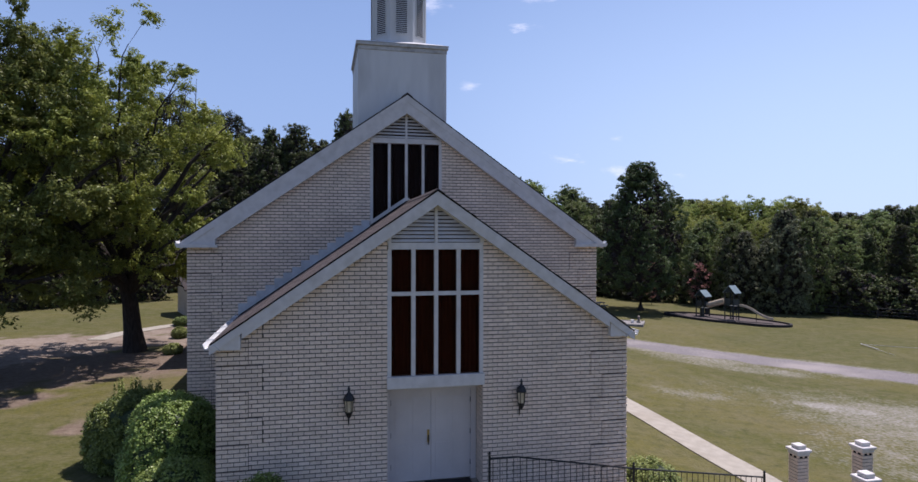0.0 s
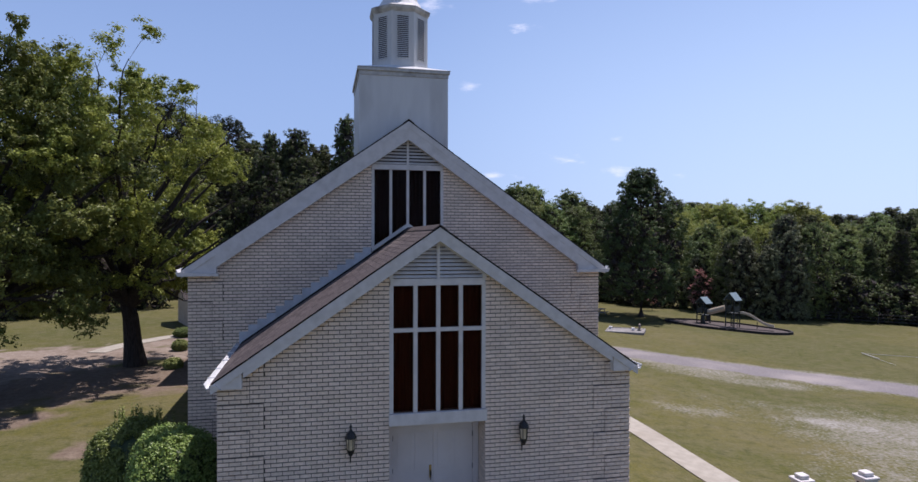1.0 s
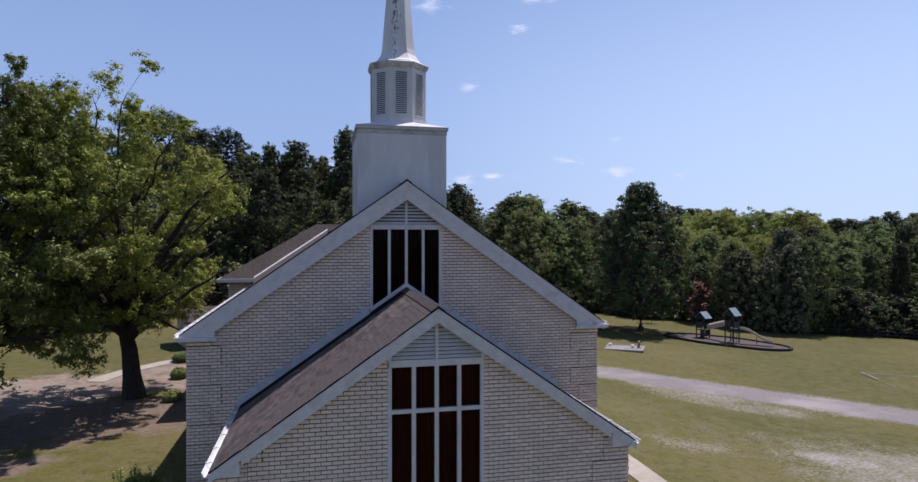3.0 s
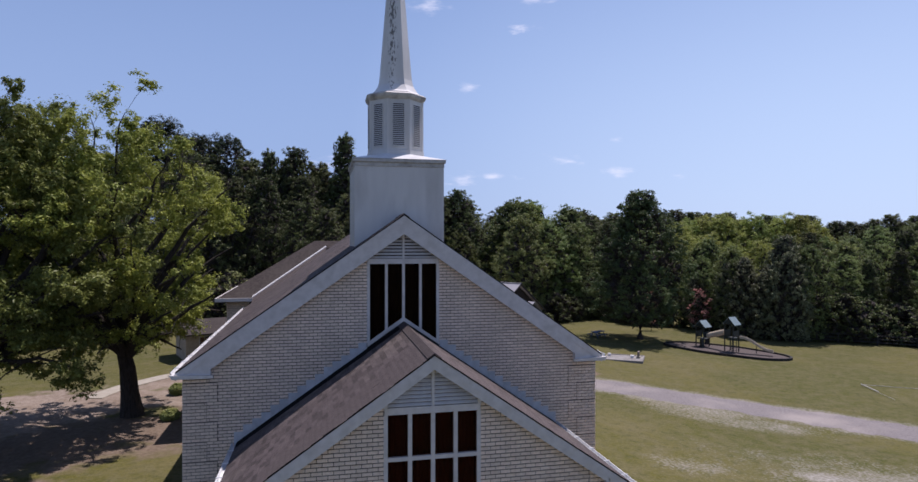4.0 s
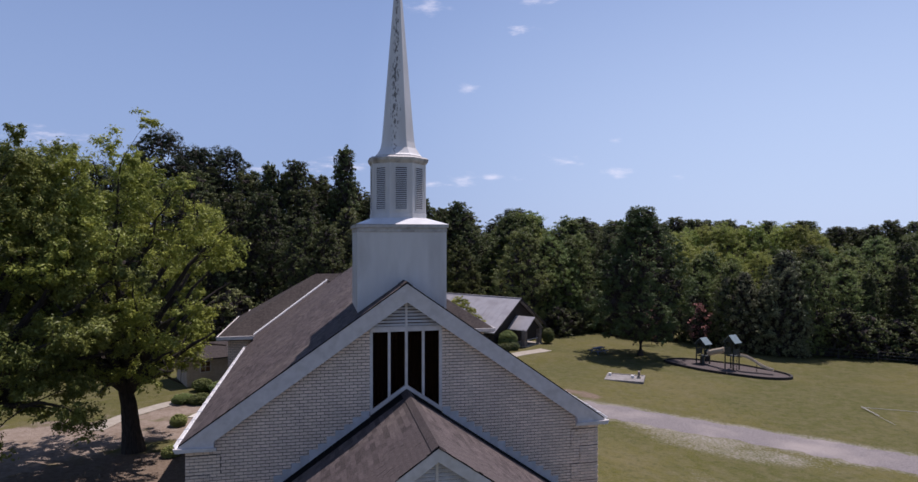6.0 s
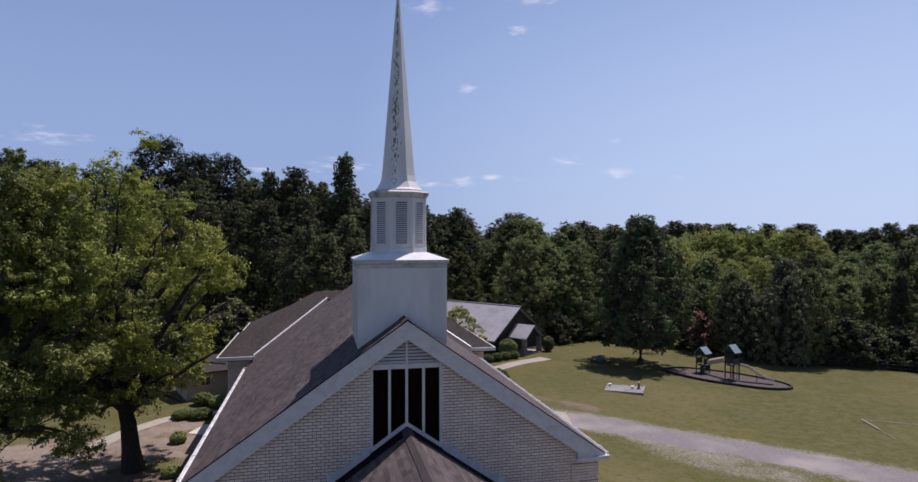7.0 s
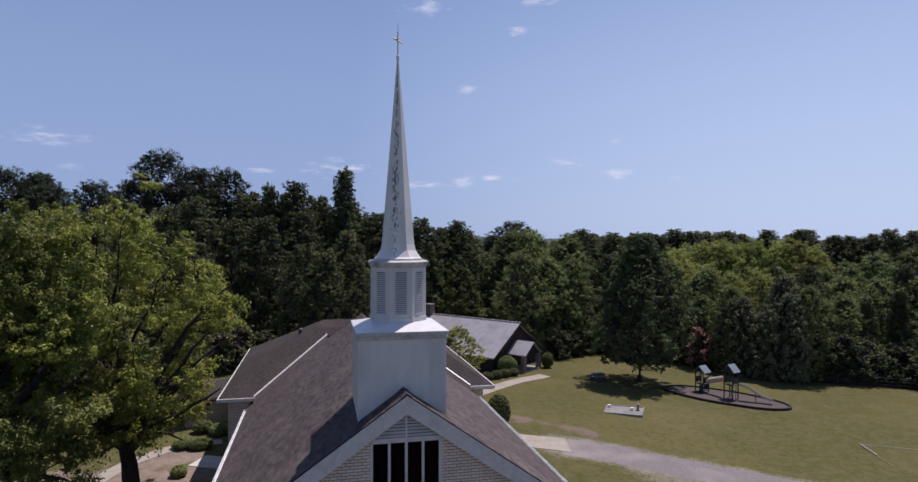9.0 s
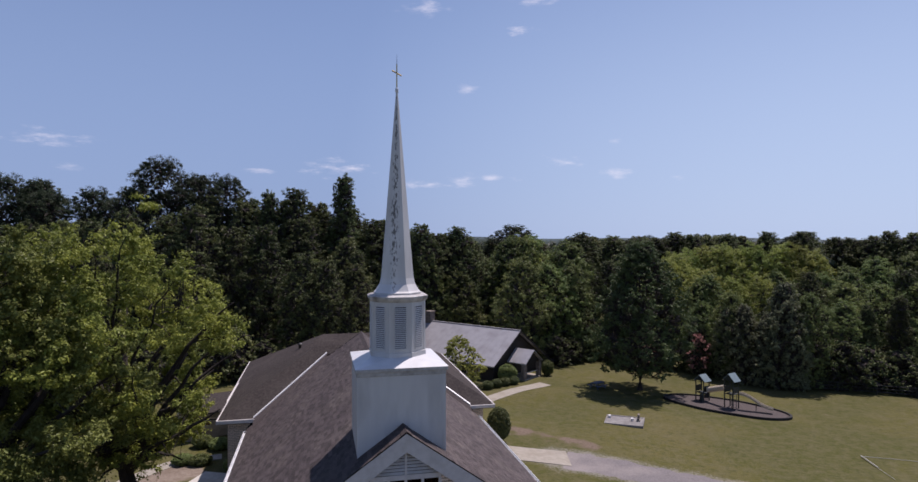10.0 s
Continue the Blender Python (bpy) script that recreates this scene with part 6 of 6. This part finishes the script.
def lawn_things():
    z = gz(26.4, 42.5)
    pad = thing("concrete_slab", "pale concrete slab with a raised kerb on the lawn", "slab", (26.4, 42.6, z), -32)
    part("slab", box(-1.75, 1.75, -1.45, 1.45, -0.25, 0.14, 0.01), grey_concrete_m, pad)
    for x0, x1, y0, y1 in ((-1.8, 1.8, -1.5, -1.38), (-1.8, 1.8, 1.38, 1.5), (-1.8, -1.68, -1.38, 1.38), (1.68, 1.8, -1.38, 1.38)):
        part("kerb", box(x0, x1, y0, y1, -0.25, 0.2, 0.015), grey_concrete_m, pad)
    stone = thing("upright_stone", "small dark grey upright stone on the slab", "stone", (27.75, 42.35, z + 0.14), -32)
    part("stone", box(-0.1, 0.1, -0.3, 0.3, 0, 0.62, 0.04), stone_m, stone)
    part("stone_base", box(-0.18, 0.18, -0.38, 0.38, 0, 0.12, 0.015), concrete_m, stone)
    for x, y, s in ((27.1, 42.4, 0.26), (25.5, 43.95, 0.24)):
        pot = thing("white_planter", "small white planter on the slab", "planter", (x, y, z + 0.14), group="planters on the slab")
        part("pot", rings([(s * 0.5, 0), (s * 0.62, s * 0.9), (s * 0.7, s), (s * 0.55, s)], 10), white_plastic_m, pot)
    # picnic table under the lawn tree
    z = gz(30.2, 56.6)
    t = thing("picnic_table", "faded blue picnic table with benches on the grass", "picnic table", (30.2, 56.6, z), 25)
    part("tabletop", box(-0.9, 0.9, -0.38, 0.38, 0.7, 0.75, 0.01), blue_m, t)
    for s in (-1, 1):
        part("bench_seat", box(-0.9, 0.9, s * 0.72 - 0.13, s * 0.72 + 0.13, 0.41, 0.45, 0.008), blue_m, t)
        for e in (-1, 1):
            part("leg", tube([(s * 0.65, e * 0.25, 0.7), (s * 0.65, e * 0.6, 0.0)], [0.04, 0.04], 6), blue_m, t)
        part("cross_brace", box(s * 0.65 - 0.03, s * 0.65 + 0.03, -0.85, 0.85, 0.36, 0.41), blue_m, t)
    # white plot edging on the far lawn
    plot = thing("plot_edging", "white pipe edging round a plot in the grass", "edging")
    a, b, c = (42.0, 31.0), (40.9, 28.3), (47.2, 28.9)
    part("pipe", tube([(a[0], a[1], gz(*a) + 0.12), (b[0], b[1], gz(*b) + 0.12)], [0.042, 0.042], 8), fence_white_m, plot)
    part("pipe", tube([(a[0], a[1], gz(*a) + 0.08), (c[0], c[1], gz(*c) + 0.08)], [0.018, 0.018], 6), fence_white_m, plot)
    d = (40.0, 26.0)
    part("pipe", tube([(b[0], b[1], gz(*b) + 0.08), (d[0], d[1], gz(*d) + 0.08)], [0.013, 0.013], 6), fence_white_m, plot)
    # rail fence at the foot of the wood
    fence = thing("rail_fence", "weathered three-rail fence before the wood", "fence")
    pts = [(56.5, 54.3), (60.5, 52.6), (64.5, 50.8), (68.5, 49.0), (72.5, 47.0), (76.5, 45.0)]
    for p, q in zip(pts, pts[1:]):
        for h in (0.35, 0.75, 1.15):
            part("rail", tube([(p[0], p[1], gz(*p) + h), (q[0], q[1], gz(*q) + h)], [0.06, 0.06], 5), fence_m, fence)
    for p in pts:
        part("post", box(p[0] - 0.07, p[0] + 0.07, p[1] - 0.07, p[1] + 0.07, gz(*p) - 0.1, gz(*p) + 1.3, 0.01), fence_m, fence)


lawn_things()


# ---- house behind the church ----
def house():
    ang = -52.5
    z0 = -3.1
    h = thing("house", "low dark brown house with grey tin roof and stone porch", "house", (23.3, 65.0, z0), ang)
    ez, rz, L = 2.0, 5.78, 19.0
    half, over = 5.35, 5.9
    part("wall", box(-L + 0.4, -0.5, -half, half, -0.4, ez, 0.01), house_m, h)
    part("gable_wall", prism([(-half, ez), (half, ez), (0, rz - 0.25)], 0, 0.3), house_m, h).matrix_local = Matrix.Rotation(radians(90), 4, "Z") @ Matrix.Translation((0, 0.52, 0))
    for s in (-1, 1):
        roof = part("roof", slab([(-L, 0, rz), (0.0, 0, rz), (0.0, s * over, ez - 0.05), (-L, s * over, ez - 0.05)], 0.14), tin_m, h, "grey tin roof")
        for i in range(20):
            x = -L + 0.3 + i * 0.92
            a = [(x, s * 0.1, rz - 0.055), (x + 0.04, s * 0.1, rz - 0.055), (x + 0.04, s * (over - 0.02), ez), (x, s * (over - 0.02), ez)]
            part("roof_seam", slab(a, 0.02), tin_m, roof)
        part("barge_board", slab([(0.0, 0, rz - 0.01), (0.05, 0, rz - 0.01), (0.05, s * over, ez - 0.06), (0.0, s * over, ez - 0.06)], 0.28), house_m, h)
    part("ridge_cap", box(-L, 0, -0.12, 0.12, rz - 0.02, rz + 0.05, 0.01), tin_m, h)
    for x in (-3.2, -6.2, -9.5, -12.5):
        win = part("window", box(x - 0.5, x + 0.5, -half - 0.05, -half + 0.02, 0.7, 1.85, 0.01), paint_m, h, "white framed window")
        for dx in (-0.23, 0.23):
            part("pane", box(x + dx - 0.19, x + dx + 0.19, -half - 0.06, -half - 0.051, 0.78, 1.77), glass_m, win)
    # porch before the gable
    pr, pe, pd, pw, pc = 3.62, 2.1, 2.6, 1.97, -0.75
    for s in (-1, 1):
        part("porch_roof", slab([(-0.3, pc, pr), (pd, pc, pr), (pd, pc + s * pw, pe), (-0.3, pc + s * pw, pe)], 0.1), tin_m, h, "grey tin porch roof")
        part("porch_column", box(pd - 0.75, pd - 0.2, pc + s * (pw - 0.3) - 0.28, pc + s * (pw - 0.3) + 0.28, -0.4, pe + 0.06, 0.04), stone_m, h, "field stone column")
    part("porch_gable", prism([(-pw + 0.3, pe - 0.08), (pw - 0.3, pe - 0.08), (0, pr - 0.15)], 0, 0.12), house_m, h).matrix_local = Matrix.Translation((0, pc, 0)) @ Matrix.Rotation(radians(90), 4, "Z") @ Matrix.Translation((0, -pd + 0.3, 0))
    part("porch_floor", box(-0.5, pd - 0.1, pc - pw, pc + pw, -0.5, 0.12, 0.01), concrete_m, h)
    part("porch_step", box(pd - 0.1, pd + 0.4, pc - 1.2, pc + 1.2, -0.5, -0.02, 0.01), concrete_m, h)
    part("porch_rail", box(pd - 0.52, pd - 0.44, pc - pw + 0.6, pc + pw - 0.6, 0.75, 0.83), paint_m, h)
    part("porch_door", box(-0.5, -0.42, pc - 0.5, pc + 0.5, 0.12, 2.1, 0.01), house_m, h)
    ch = part("chimney", box(-16.6, -15.6, -0.5, 0.5, 4.6, 7.1, 0.03), stone_m, h, "stone chimney")
    part("chimney_cap", box(-16.7, -15.5, -0.6, 0.6, 7.1, 7.2, 0.02), stone_m, ch)
    # clipped bushes along the front
    m = h.matrix_world
    for i, (bx, by) in enumerate(((14.2, 57.4), (15.5, 57.9), (17.0, 58.5), (18.3, 59.1), (19.5, 59.7), (20.8, 60.2))):
        shrub(bx, by, gz(bx, by) + 0.95, 0.68, 0.68, 40 + i, "round clipped dark green bush before the house", leaf_dark_m, 0.09, group="bushes before the house")
    shrub(20.4, 61.6, gz(20.4, 61.6) + 2.3, 1.25, 1.25, 50, "tall rounded yellow-green bush at the house corner", leaf_mid_m, 0.1)
    p = m @ Vector((2.9, 1.9, 0))
    shrub(p.x, p.y, gz(p.x, p.y) + 2.0, 0.8, 0.8, 51, "rounded green bush beside the house porch", leaf_mid_m, 0.1)
    p = m @ Vector((-6.5, -half - 1.2, 0))
    shrub(p.x, p.y, gz(p.x, p.y) + 1.7, 1.2, 1.0, 52, "grey-green bush below the house windows", leaf_grey_m, 0.16)
    small = branchy_tree("small_lawn_tree", "small open yellow-green tree before the house", 7.2, 2.7, 0.3, 0.09, round_profile, 130, 0.46, 260, 0.13, leaf_light_m, 61, limbs=12, fork=0.2, twigs=1)
    stand(small, 12.1, 52.0, 1.0, 0)


house()


def shed():
    x0, y0 = -12.3, 38.3
    s = thing("outbuilding", "small beige block outbuilding with dark shingle roof", "outbuilding", (x0, y0, gz(x0, y0)), 22)
    part("wall", box(0, 5.0, 0, 4.0, -0.2, 2.2, 0.01), beige_m, s)
    for k in (-1, 1):
        part("roof", slab([(-0.3, 2.0, 3.0), (5.3, 2.0, 3.0), (5.3, 2.0 + k * 2.4, 2.1), (-0.3, 2.0 + k * 2.4, 2.1)], 0.1), old_shingle_m, s)
    for k in (0.0, 4.88):
        part("gable", prism([(0, 2.2), (4.0, 2.2), (2.0, 2.88)], 0, 0.12), beige_m, s).matrix_local = Matrix.Translation((k + 0.12, 0, 0)) @ Matrix.Rotation(radians(90), 4, "Z")
    win = part("window", box(0.95, 1.75, -0.03, 0.02, 1.0, 1.85, 0.01), paint_m, s, "small white framed window")
    for i in (0, 1):
        for j in (0, 1):
            part("pane", box(1.0 + 0.37 * i, 1.33 + 0.37 * i, -0.04, -0.031, 1.05 + 0.4 * j, 1.41 + 0.4 * j), glass_m, win)
    part("door", box(2.9, 3.8, -0.03, 0.02, 0, 1.98, 0.01), beige_m, s)


shed()

# ---- brick faces and shingles, last ----


def two_flanks(half, top, keep, plane):
    """The bricks on both sides of the middle windows."""
    left, right = lay(-half, -1.0, -1.278, top, keep, plane, half), lay(1.0, half, -1.278, top, keep, plane, half)
    return [np.concatenate([a, b]) for a, b in zip(left, right)]


def brick_faces():
    one = boxes_array(np.zeros((1, 3)), np.array([BRICK_H]))
    shared = None
    # porch front
    mids, halves, whole = two_flanks(HALF_P, 6.2, keep_porch, 0.0)
    near = whole & (np.abs(mids[:, 0]) < 3.0) & (mids[:, 2] > 0.9) & (mids[:, 2] < 3.1)
    pick = np.nonzero(near)[0]
    pick = pick[np.argsort(np.abs(mids[pick, 0]) + np.abs(mids[pick, 2] - 2.0))][:300]
    rest = np.ones(len(mids), bool)
    rest[pick] = False
    v, f = boxes_array(mids[rest], halves[rest])
    tagged(mesh_from("brickwork", v, f, brick_m, church), "cream white brick facing", kind="stuff")
    for i in pick:
        if shared is None:
            ob = mesh_from("brick", one[0], one[1], brick_m)
            shared = ob.data
        else:
            ob = new("brick", shared)
        ob.parent = porch_walls[0 if mids[i, 0] < 0 else 1]
        ob.location = mids[i]
    # main front
    mids, halves, whole = two_flanks(HALF_M, 9.1, keep_main, WALL_M)
    v, f = boxes_array(mids, halves)
    tagged(mesh_from("brickwork", v, f, brick_m, church), "cream white brick facing", kind="stuff")
    # flanks, reveals and the rear wing
    def side_wall(a, b, z0, z1, plane, s):
        m, h, _ = lay(a, b, z0, z1, lambda *k: True, 0.0)
        v, f = boxes_array(m, h)
        turn = np.array([[0, -s, 0], [s, 0, 0], [0, 0, 1]], float)
        v = v @ turn.T
        v[:, 0] += plane
        tagged(mesh_from("brickwork", v, f, brick_m, church), kind="stuff")
    for s in (-1, 1):
        side_wall(min(s * 0.06, s * WALL_M), max(s * 0.06, s * WALL_M), -1.3, 3.1, s * HALF_P, s)
        side_wall(min(s * 4.72, s * 20.56), max(s * 4.72, s * 20.56), -1.75, 4.95, s * HALF_M, s)
        side_wall(min(s * 20.68, s * 28.08), max(s * 20.68, s * 28.08), -2.3, 5.44, 6.45 if s > 0 else -6.9, s)
        side_wall(min(s * 28.12, s * 39.8), max(s * 28.12, s * 39.8), -3.1, 4.6, s * 7.45, s)
        side_wall(min(-s * 0.06, -s * 0.57), max(-s * 0.06, -s * 0.57), 0.02, 2.18, s * 1.0, -s)
        flank = 6.44 if s > 0 else 6.89
        m, h, _ = lay(min(s * 5.8, s * flank), max(s * 5.8, s * flank), -2.2, 5.44, lambda *k: True, 20.6)
        v, f = boxes_array(m, h)
        tagged(mesh_from("brickwork", v, f, brick_m, church), kind="stuff")


brick_faces()


def lay_shingles():
    for s in (-1, 1):
        m, h, fr = shingles(s, PITCH_P, APEX_P, EAVE_P, FRONT_P + 0.01, WALL_M - 0.03, 11 + s)
        keep = np.argsort(m[:, 1] + 0.4 * np.abs(m[:, 0]))[:150]
        rest = np.ones(len(m), bool)
        rest[keep] = False
        v, f = boxes_array(m[rest], h[rest], fr)
        tagged(mesh_from("shingles", v, f, shingle_m, church), "variegated brown grey asphalt shingles", kind="stuff")
        shared = []
        for w in (0.1, 0.12, 0.14, 0.16, 0.18):
            vv, ff = boxes_array(np.zeros((1, 3)), np.array([(w, 0.0022, 0.0699)]), fr)
            ob = mesh_from("shingle", vv, ff, shingle_m, roofs["porch", s])
            shared.append((w, ob.data, ob))
        used = set()
        for i in keep:
            w, me, first = min(shared, key=lambda k: abs(k[0] - h[i, 0]))
            if w not in used:
                used.add(w)
                ob = first
            else:
                ob = new("shingle", me)
                ob.parent = roofs["porch", s]
            ob.location = m[i]
        for w, me, first in shared:
            if w not in used:
                bpy.data.objects.remove(first)
        m, h, fr = shingles(s, PITCH_M, APEX_M, EAVE_M, FRONT_M + 0.01, 26.0, 21 + s, nave_until)
        v, f = boxes_array(m, h, fr)
        tagged(mesh_from("shingles", v, f, shingle_m, church), "variegated brown grey asphalt shingles", kind="stuff")


lay_shingles()
